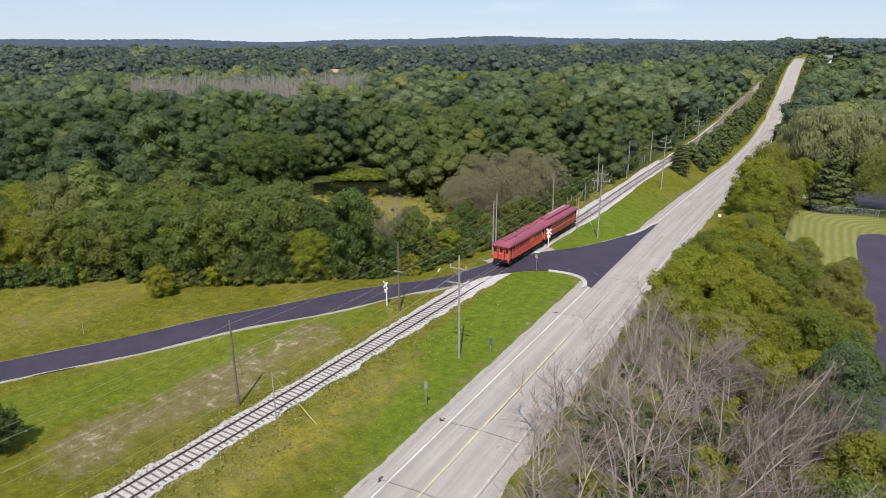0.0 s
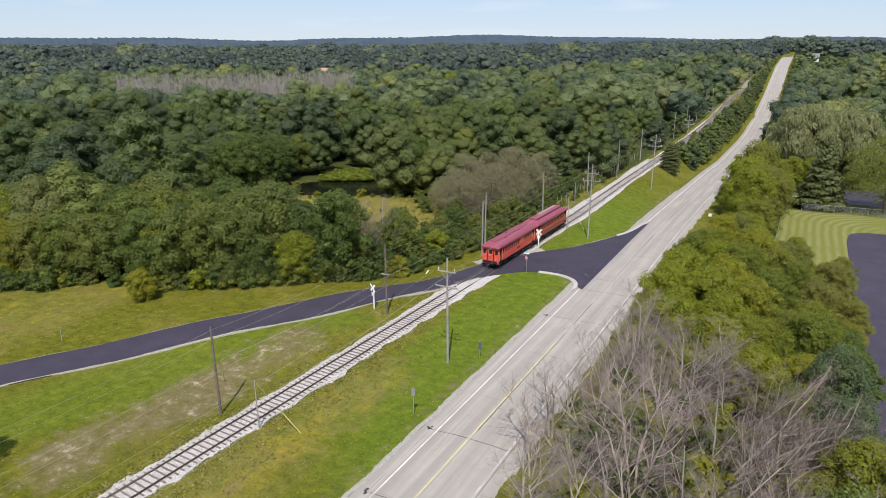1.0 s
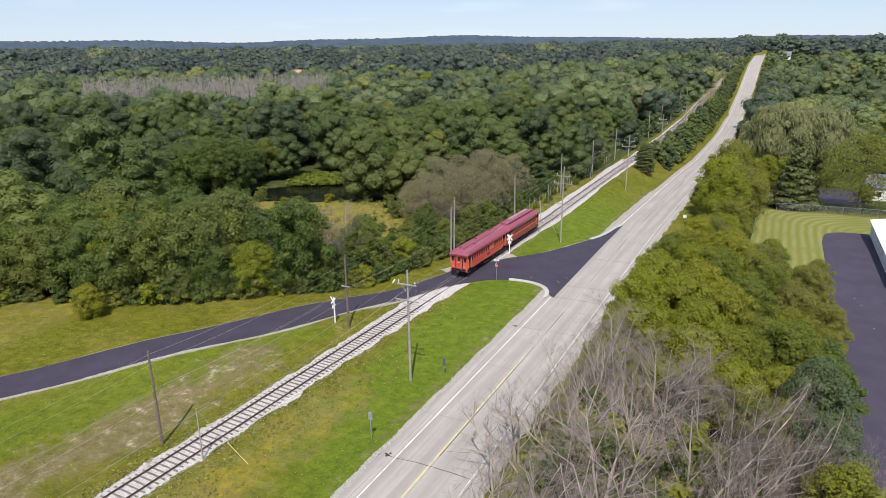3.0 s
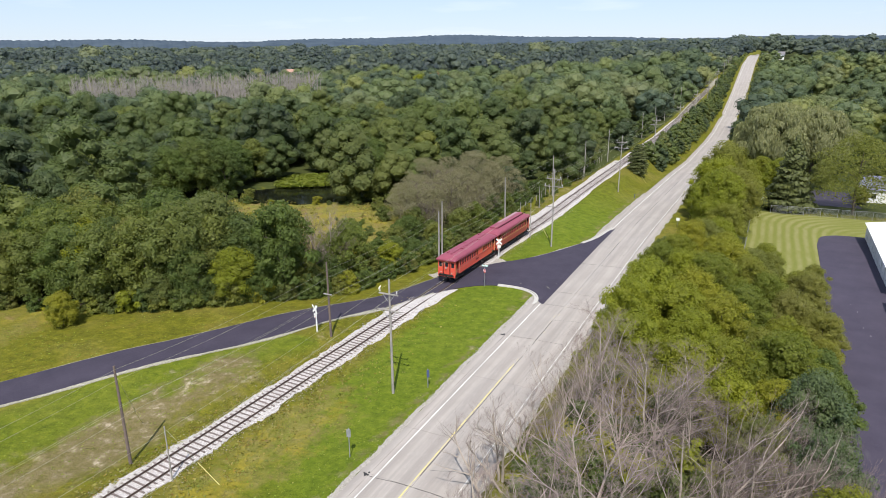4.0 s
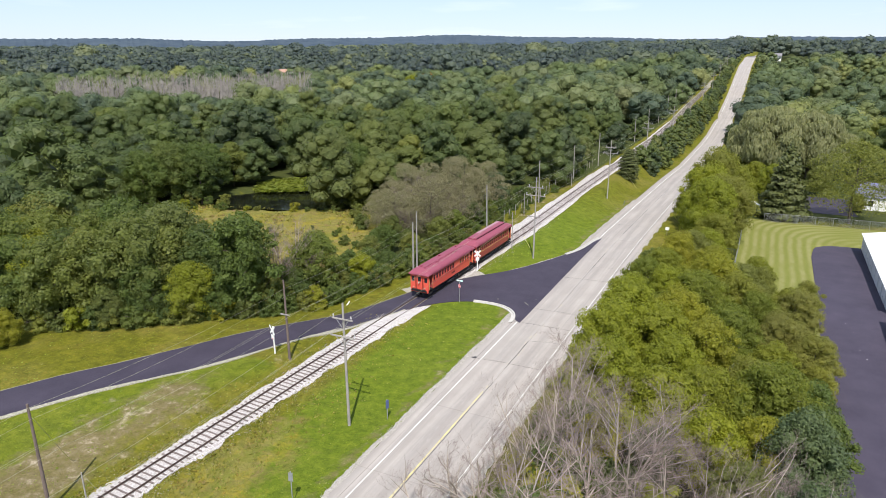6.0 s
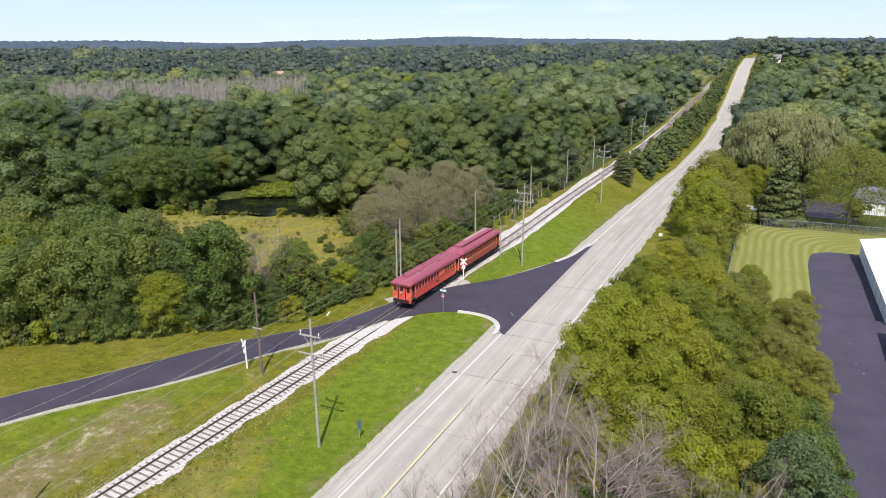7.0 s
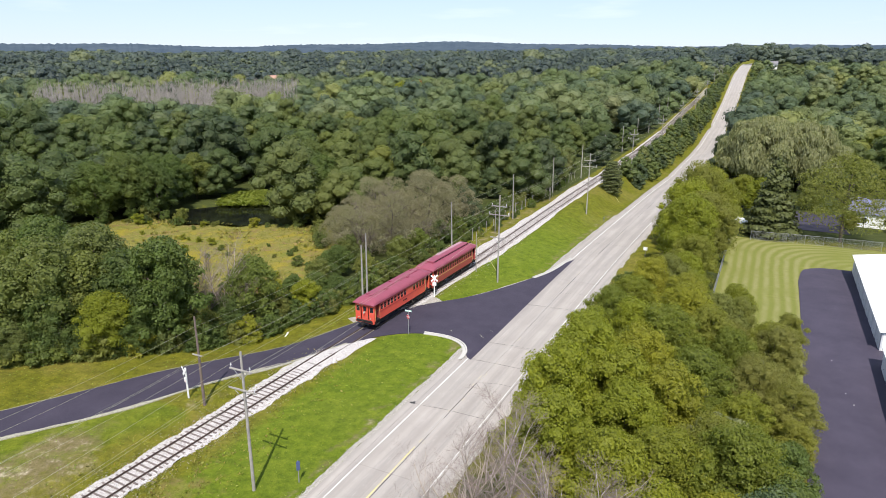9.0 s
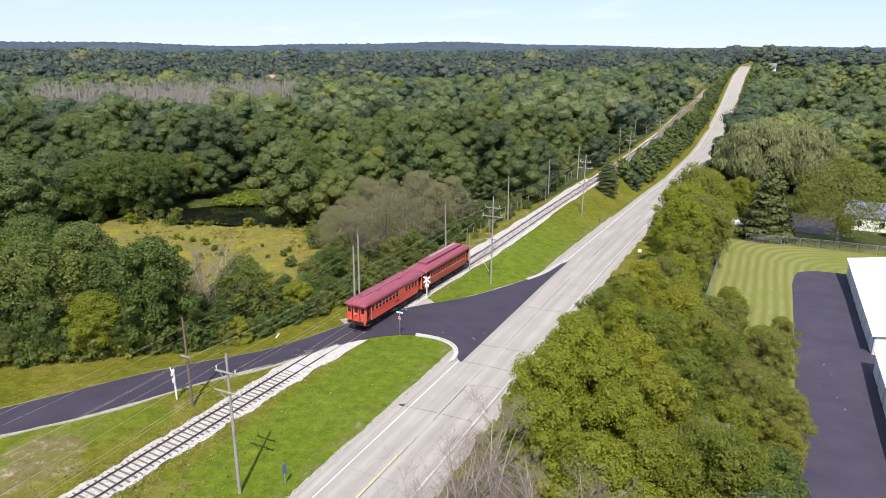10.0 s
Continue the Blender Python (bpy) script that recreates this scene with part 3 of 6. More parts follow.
laid("ballast_near", ballast(6, 83, (1.75, 1.6), "ballast"), "pale limestone ballast under the railway track", "ballast")
laid("ballast_far", ballast(87, 190, (2.7, 1.9), "ballast"), "pale limestone ballast under the railway track", "ballast")
M_WEEDY = gravel_material("weedy old ballast", (.19, .175, .12), (.46, .43, .37))
laid("ballast_mid", ballast(190, 300, (1.8, 1.5), "ballast"), "pale limestone ballast under the railway track", "ballast")
laid("ballast_weedy", ballast(300, 600, (1.75, 1.45), "ballast", M_WEEDY), "thin weedy old ballast of the distant railway", "ballast")
M_RAIL = plain("rusty rail steel", (.12, .088, .075), .55, .5, vary=.3, scale=2)
M_TIE = plain("weathered railway tie", (.195, .160, .150), .9, vary=.3, scale=2, bump=.5, own=.5)
PROFILE = ((-.030, .115), (.030, .115), (.031, .09), (.010, .078), (.010, .025), (.06, .012), (.06, 0), (-.06, 0), (-.06, .012), (-.010, .025), (-.010, .078), (-.031, .09))


def rail(side):
    L = TL.copy()
    L[:, 1] += side * .7525
    z = track_z(L[:, 0]) + .168
    z = z - .085 * smooth(-np.abs(L[:, 0] - 82.8), -8.0, -6.0)
    P = np.array(PROFILE)
    V = np.zeros((len(L), len(P), 3))
    V[..., 0] = L[:, 1:2] + P[None, :, 0]
    V[..., 1] = L[:, 0:1]
    V[..., 2] = z[:, None] + P[None, :, 1]
    n, w = V.shape[:2]
    i, j = np.meshgrid(np.arange(n - 1), np.arange(w), indexing="ij")
    q = np.stack([i * w + j, i * w + (j + 1) % w, (i + 1) * w + (j + 1) % w, (i + 1) * w + j], -1).reshape(-1, 4)
    return mesh_np("rail", V.reshape(-1, 3), q, M_RAIL)


railway = thing("railway_track", ROT, "single railway track with rusty rails on weathered ties", "railway track", kind="structure")
part("rail", rail(-1), M_RAIL, railway)
part("rail", rail(1), M_RAIL, railway)

# dusty flangeways where the rails cross the side road
FL = np.arange(74.6, 91.0, .4)
for side in (-1, 1):
    for off, wide in ((.085, .075), (-.10, .05)):
        a = np.stack([FL, track_v(FL) + side * (.7525 - off) - wide / 2], 1)
        part("flangeway", strip("flangeway", a, a + np.array([0, wide]), 1, .086, M_SHOULDER, 0), M_SHOULDER, railway, "pale dusty groove beside the rail")

# ---------- trees ----------
ICO_V, ICO_F = None, None


def ico():
    global ICO_V, ICO_F
    if ICO_V is None:
        bm = bmesh.new()
        bmesh.ops.create_icosphere(bm, subdivisions=1, radius=1)
        bm.verts.ensure_lookup_table()
        ICO_V = np.array([v.co[:] for v in bm.verts])
        ICO_F = np.array([[v.index for v in f.verts] for f in bm.faces])
        bm.free()
    return ICO_V, ICO_F


def unit(rs, n):
    d = rs.normal(size=(n, 3))
    return d / np.linalg.norm(d, axis=1)[:, None]


def leaves_on(rs, centers, radii, count, leaf, loose=.36, low=-.45, shell=(.86, 1.08)):
    """Leaf clumps on the outside of a heap of rounded masses, none inside it: corners and faces."""
    w = radii[:, 0] * radii[:, 1]
    many = count * 4
    k = rs.choice(len(centers), many, p=w / w.sum())
    d = unit(rs, many)
    d[:, 2] = np.where(d[:, 2] < low, -d[:, 2], d[:, 2])
    p = centers[k] + d * radii[k] * rs.uniform(*shell, (many, 1))
    hidden = np.zeros(many, bool)
    for c, r in zip(centers, radii):
        hidden |= (((p - c) / r) ** 2).sum(1) < .62
    keep = np.concatenate([np.flatnonzero(~hidden), np.flatnonzero(hidden)])[:count]
    p, d = p[keep], d[keep]
    nrm = d + rs.normal(size=(count, 3)) * loose
    nrm[:, 2] += .25
    nrm /= np.linalg.norm(nrm, axis=1)[:, None]
    t = np.cross(nrm, unit(rs, count))
    t /= np.linalg.norm(t, axis=1)[:, None]
    b = np.cross(nrm, t)
    s = leaf * rs.uniform(.6, 1.4, (count, 1))
    e = s * rs.uniform(.7, 1.0, (count, 1))
    V = np.stack([p - t * s * .9 - b * e * .5, p + t * s * .7 - b * e * .6 - nrm * s * .2, p + t * s * .2 + b * e], 1).reshape(-1, 3)
    Q = np.arange(count * 3).reshape(-1, 3)
    return V, Q


def masses(rs, n, R, base, top, spread_=.5, rmin=.15, rmax=.44):
    """Centres and radii of the masses of a crown."""
    h = top - base
    t = (np.arange(n) + rs.uniform(.2, .8, n)) / n
    ang = np.arange(n) * 2.4 + rs.uniform(-.5, .5, n)
    prof = np.sqrt(np.clip(1 - ((t - .42) / .62) ** 2, 0, 1))
    rad = R * (rmin + (rmax - rmin) * rs.uniform(0, 1, n) ** 1.6) * (1 - .15 * t)
    d = np.maximum(R * prof - rad, 0) * rs.uniform(spread_, 1.3, n)
    c = np.stack([np.cos(ang) * d, np.sin(ang) * d, base + h * t * .9 + .05 * h], 1)
    return c, np.stack([rad, rad * rs.uniform(.9, 1.15, n), rad * rs.uniform(.7, .95, n)], 1)


G_ = (1 + 5 ** .5) / 2
COARSE_V = np.array([(a * p[0], b * p[1], c * p[2]) for p in ((0, 1, G_), (1, G_, 0), (G_, 0, 1)) for a in ((-1, 1) if p[0] else (1,)) for b in ((-1, 1) if p[1] else (1,)) for c in ((-1, 1) if p[2] else (1,))]) / (1 + G_ * G_) ** .5
COARSE_F = np.array([(i, j, k) for i in range(12) for j in range(i + 1, 12) for k in range(j + 1, 12)
                     if all(abs(np.linalg.norm(COARSE_V[a] - COARSE_V[b]) - 1.0515) < .01 for a, b in ((i, j), (j, k), (i, k)))])


def core(centers, radii, k=.8, coarse=False):
    """The shaded inside of each mass."""
    iv, jf = (COARSE_V, COARSE_F) if coarse else ico()
    V = (centers[:, None, :] + iv[None] * radii[:, None, :] * k).reshape(-1, 3)
    F = (jf[None] + (np.arange(len(centers)) * len(iv))[:, None, None]).reshape(-1, 3)
    return V, F


def join(*pieces):
    V, Q, o = [], [], 0
    for v, q in pieces:
        V.append(v)
        Q.append(q + o)
        o += len(v)
    return np.concatenate(V), np.concatenate(Q)


def crown_mesh(name, seed, R, base, top, n, count, leaf, material, airy=False, **kw):
    rs = np.random.RandomState(seed)
    c, r = masses(rs, n, R, base, top, **kw)
    if airy:
        return mesh_np(name, *leaves_on(rs, c, r, count, leaf, 1.0, shell=(.35, 1.12)), material)
    V, Q = leaves_on(rs, c, r, count, leaf, .46, shell=(.80, 1.22))
    cv, cf = core(c, r, .66)
    V, Q = join((V, Q), (cv, cf))
    return mesh_np(name, V, Q, material)


def limb(V, Q, a, b, r0, r1, n=5):
    """A tapered limb appended to lists."""
    a, b = np.asarray(a, float), np.asarray(b, float)
    d = b - a
    d /= np.linalg.norm(d) + 1e-9
    s = np.cross(d, (0, 0, 1.0) if abs(d[2]) < .9 else (1.0, 0, 0))
    s /= np.linalg.norm(s)
    t = np.cross(d, s)
    o = len(V)
    for p, r in ((a, r0), (b, r1)):
        for i in range(n):
            f = 2 * math.pi * i / n
            V.append(tuple(p + r * (math.cos(f) * s + math.sin(f) * t)))
    for i in range(n):
        Q.append((o + i, o + (i + 1) % n, o + n + (i + 1) % n, o + n + i))


def trunk_mesh(seed, base, top, R, r0, material, n=6):
    rs = np.random.RandomState(seed)
    V, Q = [], []
    p = np.array([0, 0, -.3])
    mid = np.array([rs.uniform(-.3, .3), rs.uniform(-.3, .3), base + (top - base) * .25])
    end = np.array([rs.uniform(-.5, .5), rs.uniform(-.5, .5), base + (top - base) * .8])
    limb(V, Q, p, mid, r0, r0 * .7, 7)
    limb(V, Q, mid, end, r0 * .7, r0 * .2, 6)
    for i in range(n):
        t = rs.uniform(.0, .8)
        a = mid + (end - mid) * t
        f = i * 2.4 + rs.uniform(-.4, .4)
        l = R * rs.uniform(.5, .85) * (1 - .4 * t)
        e = a + np.array([math.cos(f) * l, math.sin(f) * l, l * rs.uniform(.35, .8)])
        limb(V, Q, a, e, r0 * .35 * (1 - .5 * t), .03)
        limb(V, Q, a + (e - a) * .55, a + (e - a) * .55 + np.array([math.cos(f + .9), math.sin(f + .9), .6]) * l * .4, r0 * .18, .02, 4)
    return mesh_np("trunk", V, Q, material)


def make_tree(name, seed, R, base, top, n, count, leaf, material, label, category="tree", r0=.2, **kw):
    t = thing(name, Matrix.Translation((0, 0, -500)), label, category)
    part("trunk", trunk_mesh(seed, base, top, R, r0, M_BARK), M_BARK, t)
    part("crown", crown_mesh("crown", seed + 50, R, base, top, n, count, leaf, material, **kw), material, t)
    return t


def plant(proto, u, v, size=1.0, turn=0.0, sink=0.0, label="", stretch=1.0):
    t = copy_thing(proto, at(u, v, None, turn, -sink))
    t.scale = (size, size, size * stretch)
    if label:
        t["label"] = label
    return t


def remove(proto):
    for o in (*proto.children_recursive, proto):
        bpy.data.objects.remove(o)


# near kinds, about 9 m tall
L_NEAR = "leafy green deciduous tree in summer foliage"
near_kinds = [make_tree("deciduous_tree", 10 + i, (3.6, 4.2, 3.2, 4.6)[i], (1.2, 1.6, .9, 1.8)[i], (9.2, 9.6, 8.6, 10.2)[i], (72, 82, 62, 88)[i], (10400, 11600, 9600, 12400)[i], .135, M_LEAF, L_NEAR) for i in range(4)]
grove_kinds = [make_tree("deciduous_tree", 40 + i, (3.8, 4.4, 3.4, 4.6)[i], (1.0, 1.2, .8, 1.4)[i], (9.2, 9.6, 8.6, 10.0)[i], (70, 80, 62, 84)[i], (14500, 16000, 13500, 16500)[i], .112, M_GROVE, "olive-green deciduous tree with an uneven crown") for i in range(4)]
yellow_kind = make_tree("deciduous_tree", 31, 4.0, .8, 9.0, 78, 15000, .115, M_YELLOW, "yellow-green deciduous tree with a dense rounded crown")
blue_kind = make_tree("deciduous_tree", 33, 3.6, .8, 9.0, 66, 13000, .12, M_BLUEISH, "blue-green leafy deciduous tree")
bush_kind = make_tree("bush", 36, 1.9, .1, 2.8, 18, 2000, .135, M_LEAF, "low leafy green bush", "bush", r0=.06)
ybush_kind = make_tree("bush", 38, 2.0, .1, 3.0, 18, 2000, .135, M_YELLOW, "low yellow-green leafy bush", "bush", r0=.06)
R_ = random.Random(21)


def rnd(a, b):
    return R_.uniform(a, b)


# trees between the highway and the storage yard
kinds = near_kinds + [yellow_kind, blue_kind]


def belt(*trees):
    """Trees between the highway and the yard: u, v, size, kind."""
    for u, v, s, k in trees:
        plant((grove_kinds + [yellow_kind, blue_kind] + near_kinds)[k], u, v, s * rnd(.95, 1.06), rnd(0, 360), .15, stretch=rnd(.95, 1.12))


# trees along the highway side
belt((47.5, -9.5, 0.45, 1), (50.5, -12.4, 0.42, 4), (53, -10.8, 0.4, 4), (57, -8.8, 0.52, 4), (64.5, -9.4, 0.76, 4), (69.5, -12, 0.7, 4), (71, -11, 0.82, 4), (74, -6.4, 0.84, 4),
     (77, -10.2, 0.86, 4), (80, -6, 0.8, 4), (83, -11.6, 0.8, 4), (87, -8, 0.78, 4), (90, -11.2, 0.74, 0), (97, -9.8, 0.72, 1), (104, -9.0, 0.68, 4), (109, -7.6, 0.6, 1), (112, -6.0, 0.66, 4))
# trees in the middle of the belt
belt((10, -2, 0.66, 2), (16, 2, 0.7, 1), (55, 1.5, 0.62, 0), (59, -1, 0.72, 4), (62, -5, 0.76, 4), (65, -1.5, 0.76, 1), (69, 1.2, 0.72, 0), (70, -5.2, 0.8, 4), (74, -2.6, 0.82, 2), (79, -1.2, 0.76, 3),
     (85, -4.6, 0.84, 1), (88, 1.2, 0.6, 1), (90, -1, 0.7, 0), (92, -4, 0.8, 4), (94, 1, 0.56, 2), (98, -1, 0.66, 1), (100, -4.6, 0.74, 0), (101, 1.4, 0.6, 2), (106, -4.4, 0.7, 2), (106, 0.6, 0.52, 1))
# trees along the yard, farther on
belt((60, 5, 0.78, 5), (61, 2.6, 0.7, 2), (64, 6.2, 0.62, 7), (66, 3.2, 0.76, 1), (70, 6, 0.62, 8), (75, 3, 0.66, 2), (76, 6.6, 0.52, 2),
     (80, 6.6, 0.6, 1), (82, 3.4, 0.58, 3), (86, 5, 0.46, 1), (91, 5.2, 0.6, 3), (96, 4.6, 0.56, 1), (99, 6.4, 0.5, 0))
# trees along the yard, near
belt((12, 6, 0.7, 5), (22, 6, 0.7, 6), (28, 5.5, 0.76, 5), (34, 6, 0.8, 5),
     (37, 3, 0.66, 6), (40, 5.4, 0.8, 8), (43, 3.4, 0.66, 0), (46, 6.2, 0.76, 2), (53, 5.6, 0.74, 5))
# tall trees beside the lawn
belt((118, -5.4, 0.8, 1), (125, -7.4, 1.12, 4), (131, -5.6, 1.2, 1), (137, -8.4, 1.25, 4),
     (141, -11.6, 0.62, 3), (144, -8, 1.25, 3), (150, -10.8, 0.8, 2), (151, -5.4, 1.2, 1), (156, -8, 1, 4))
for u, v in ((61.5, -6.5), (63, -3.4), (64.5, -8.2), (66.5, -2), (62.5, -1), (60, -8.6), (66, -9.5), (58.5, -4.6), (63.5, -11.5)):
    plant(ybush_kind if v < -6 else bush_kind, u, v, rnd(1.2, 1.7), rnd(0, 360), .1)
for i in range(60):
    u = rnd(12, 112)
    v = rnd(-14.0, -12.0) if i % 2 else rnd(-9, 7)
    plant(ybush_kind if i % 3 == 0 else bush_kind, u, v, rnd(.5, 1.05), rnd(0, 360), .1)

# edge of the woods along the side road
def plant_xy(kind, x, y, size, stretch=1.0, label=""):
    u, v = plan(x, y)
    return plant(kind, u, v, size, rnd(0, 360), .15, label, stretch)


for x, y, s, k, st in [  # the open row before the meadow
        (-14.6, 86.4, 1.24, 0, 1.05), (-6.6, 92.4, .98, 2, 1.05), (-19.8, 84.0, .78, 4, .95), (-22.6, 87.4, 1.12, 2, 1.05), (-27, 86.6, 1.16, 3, 1.0), (-31.5, 85.8, 1.12, 0, 1.05), (-24.4, 92.6, 1.16, 1, 1.05), (-30, 92.5, 1.2, 2, 1.05)]:
    plant_xy(kinds[k], x, y, s, st)
for x, y, s, k, st in [  # fill between them
        (-25.2, 84.0, .74, 1, 1.0), (-19.4, 88.6, 1.0, 3, .95), (-27.6, 98.4, 1.15, 0, 1.0), (-33.4, 99.2, 1.2, 1, 1.0), (-9.0, 90.4, .5, 3, .9), (-12.2, 87.8, .55, 1, .9), (-22.2, 83.2, .5, 2, .9), (-28.8, 82.8, .5, 1, .9), (-17.4, 92.4, .8, 1, 1.0),
        (-1.2, 96.4, .52, 4, .9), (-3.8, 93.0, .42, 0, .9), (-10.4, 88.6, .44, 2, .9), (-17.2, 84.4, .5, 1, .9), (2.0, 99.4, .42, 1, .9), (-36.5, 85.5, .98, 1, 1.05), (-35, 92, 1.0, 0, 1.05), (-37, 98, 1.0, 3, 1.0)]:
    plant_xy(kinds[k], x, y, s, st)
for i in range(44):
    x = -38 - (i % 11) * 3.6 + rnd(-1, 1)
    y = 87 + (i // 11) * 4.6 + rnd(-1, 1) + max(0, (-x - 60) * .12)
    u, v = plan(x, y)
    if float(wood_edge(u)) - v > 1.2 and spread(np.array(u), np.array(v), MEADOW, 3) < .3:
        plant(near_kinds[i % 4] if i % 6 else yellow_kind, u, v, rnd(.84, 1.12), rnd(0, 360), .2, stretch=rnd(.95, 1.1))
for i in range(64):
    u = 40 + i * .86
    plant(ybush_kind if i % 10 == 0 else bush_kind, u, float(wood_edge(u)) - rnd(-.4, 1.6), rnd(.6, 1.15), rnd(0, 360), .15)
for x, y, s in ((-46, 152, 1.2), (-40, 151.6, 1.25), (-41.5, 156, 1.2), (-40.5, 162.5, 1.25), (-37.5, 168, 1.2), (-7, 149, 1.1), (-6.4, 143, .8), (-7, 157, 1.2), (-11, 163, 1.1), (-50, 147, 1.1), (-12, 170, 1.2)):
    plant_xy(near_kinds[R_.randrange(4)], x, y, s)
for i in range(26):  # ragged shrubs between meadow and pond
    t = rnd(0, 1)
    plant_xy(ybush_kind if i % 4 == 0 else bush_kind, -50 + 40 * t, 146.5 - 5 * t + rnd(-1.5, 1.6), rnd(.15, .42) + (.35 if i % 5 == 0 else 0))
for x, y, s in ((-48, 144.5, .9), (-44, 149, .8), (-41.5, 149.6, 1.0), (-37.5, 148.4, .7), (-34, 147.6, .9), (-10, 141.5, .8), (-5.5, 136, .9), (-4.4, 130, .8), (-3.6, 126, .9)):
    plant_xy(bush_kind, x, y, s)
for i in range(14):
    plant_xy(ybush_kind if i % 2 else bush_kind, rnd(-45, -8), rnd(112, 142), rnd(.2, .5))
plant(yellow_kind, 51, -71.4, .48, 40, .2, "small round yellow-green tree standing alone on the grass", .95)
plant(near_kinds[1], 21.4, -53.4, .46, 10, .3)
plant(near_kinds[0], 19.6, -56, .5, 10, .3)


# ---------- woods farther off ----------
def woods(name, lo, hi, step, kinds_, label, leaf_mat=None, within=None, size_=1.0):
    """Far trees too many to count, as one mesh; each tree keeps its own tint."""
    rs = np.random.RandomState(int(lo))
    n = int(2 * hi / step)
    g = np.stack(np.meshgrid(np.arange(n), np.arange(n), indexing="ij"), -1).reshape(-1, 2) * step - hi
    g = g + rs.uniform(-.38, .38, g.shape) * step
    u, v = g[:, 0], g[:, 1]
    x, y = u * .477 + v * .879, u * .879 - v * .477
    r = np.hypot(u, v)
    a = np.arctan2(x - 6, y)
    ok = (r > lo) & (r < hi) & (y > 20) & (a > -.70) & (a < .72)
    tv, rv, w = track_v(u), road_v(u), wood_edge(u)
    ok &= (v < np.where(u > 484, rv - 8.5, w - np.where(u > 140, .2, 2.5))) | (v > rv + np.where(u > 225, 9.5, 11))
    ok &= (spread(u, v, MEADOW, 4) < .2) & (spread(u, v, POND, 2) < .2) & (spread(u, v, ALGAE, 2) < .2)
    ok &= ~clearing(u, v)
    if within is not None:
        ok = (r > lo) & (r < hi) & within(u, v, tv, rv)
    near = (u < 112) & (v < -40)
    ok &= (within is not None) | ~(near & (w - v < np.where(u < 74, 19, 60)) & ((u < 74) | (y < 106))) & ~((v > rv) & (u < 174)) & ~((v > rv) & (u < 212) & (v > 8) & (v < 38)) & ~((u < 132) & (v < -40) & (v > -62))
    u, v = u[ok], v[ok]
    z = ground_z(u, v)
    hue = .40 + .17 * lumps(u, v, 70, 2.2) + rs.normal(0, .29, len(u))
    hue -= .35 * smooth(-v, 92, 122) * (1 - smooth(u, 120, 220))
    Vs, Qs, Ts, o = [], [], [], 0
    which = rs.randint(0, len(kinds_), len(u))
    ang = rs.uniform(0, 6.28, len(u))
    size = size_ * rs.uniform(.6, 1.22, len(u)) * (1 if within else np.where(np.abs(v - tv[ok]) < 16, .7, 1) * np.where((v > rv[ok]) & (u > 480) & (u < 655) & (v < 14), .5, 1) * np.where((v > 14) & (u > 330), .8, 1))
    for k, (kv, kq) in enumerate(kinds_):
        m = which == k
        if not m.any():
            continue
        c, s = np.cos(ang[m]), np.sin(ang[m])
        P = np.empty((m.sum(), len(kv), 3))
        P[..., 0] = (kv[None, :, 0] * c[:, None] - kv[None, :, 1] * s[:, None]) * size[m][:, None] + v[m][:, None]
        P[..., 1] = (kv[None, :, 0] * s[:, None] + kv[None, :, 1] * c[:, None]) * size[m][:, None] + u[m][:, None]
        P[..., 2] = kv[None, :, 2] * (size[m] * rs.uniform(.85, 1.12, m.sum()))[:, None] + z[m][:, None]
        Vs.append(P.reshape(-1, 3))
        Qs.append((kq[None] + (np.arange(m.sum()) * len(kv))[:, None, None]).reshape(-1, 3) + o)
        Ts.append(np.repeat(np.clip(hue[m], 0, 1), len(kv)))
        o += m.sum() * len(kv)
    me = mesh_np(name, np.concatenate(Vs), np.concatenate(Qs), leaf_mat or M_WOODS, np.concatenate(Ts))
    ob = new(name, me)
    ob.matrix_world = ROT
    tagged(ob, label, "woods", kind="stuff")
    return len(u)


def clearing(u, v):
    """The drowned grove of bare trunks and the house plots keep free of leafy trees."""
    return drowned(u + 6, v) | (np.hypot(u - 640, v + 10) < 17) | (np.hypot(u - 468, v + 378) < 20) | (np.hypot(u - 190, v - 26) < 14) | ((u > 172) & (u < 242) & (v > -14) & (v < 26)) | ((np.hypot(u, v) > 1450) & (np.abs(v - road_v(u)) < 60))


def drowned(u, v):
    x, y = u * .477 + v * .879, u * .879 - v * .477
    r = np.hypot(x, y)
    a = np.degrees(np.arctan2(x, y))
    return (r > 345 + 20 * np.sin(a * .5)) & (r < 465 + 10 * np.sin(a)) & (a > -26) & (a < -7.6)


def far_kind(seed, R, base, top, n, count, leaf, rmin=.26):
    rs = np.random.RandomState(seed)
    c, r = masses(rs, n, R, base, top, rmin=rmin, rmax=rmin + .2)
    V, Q = leaves_on(rs, c, r, count, leaf, .24, low=-.25, shell=(.86, 1.07))
    return join((V, Q), core(c, r, .8, True))


def dome_kind(seed, R, top, lobes=6, count=200):
    """A very distant crown: a few lobes of broad leaf masses."""
    rs = np.random.RandomState(seed)
    c, r = masses(rs, lobes, R, top * .35, top, rmin=.36, rmax=.56)
    return join(leaves_on(rs, c, r, count, R * .10, .25, low=0.0, shell=(.86, 1.06)), core(c, r, .88, True))


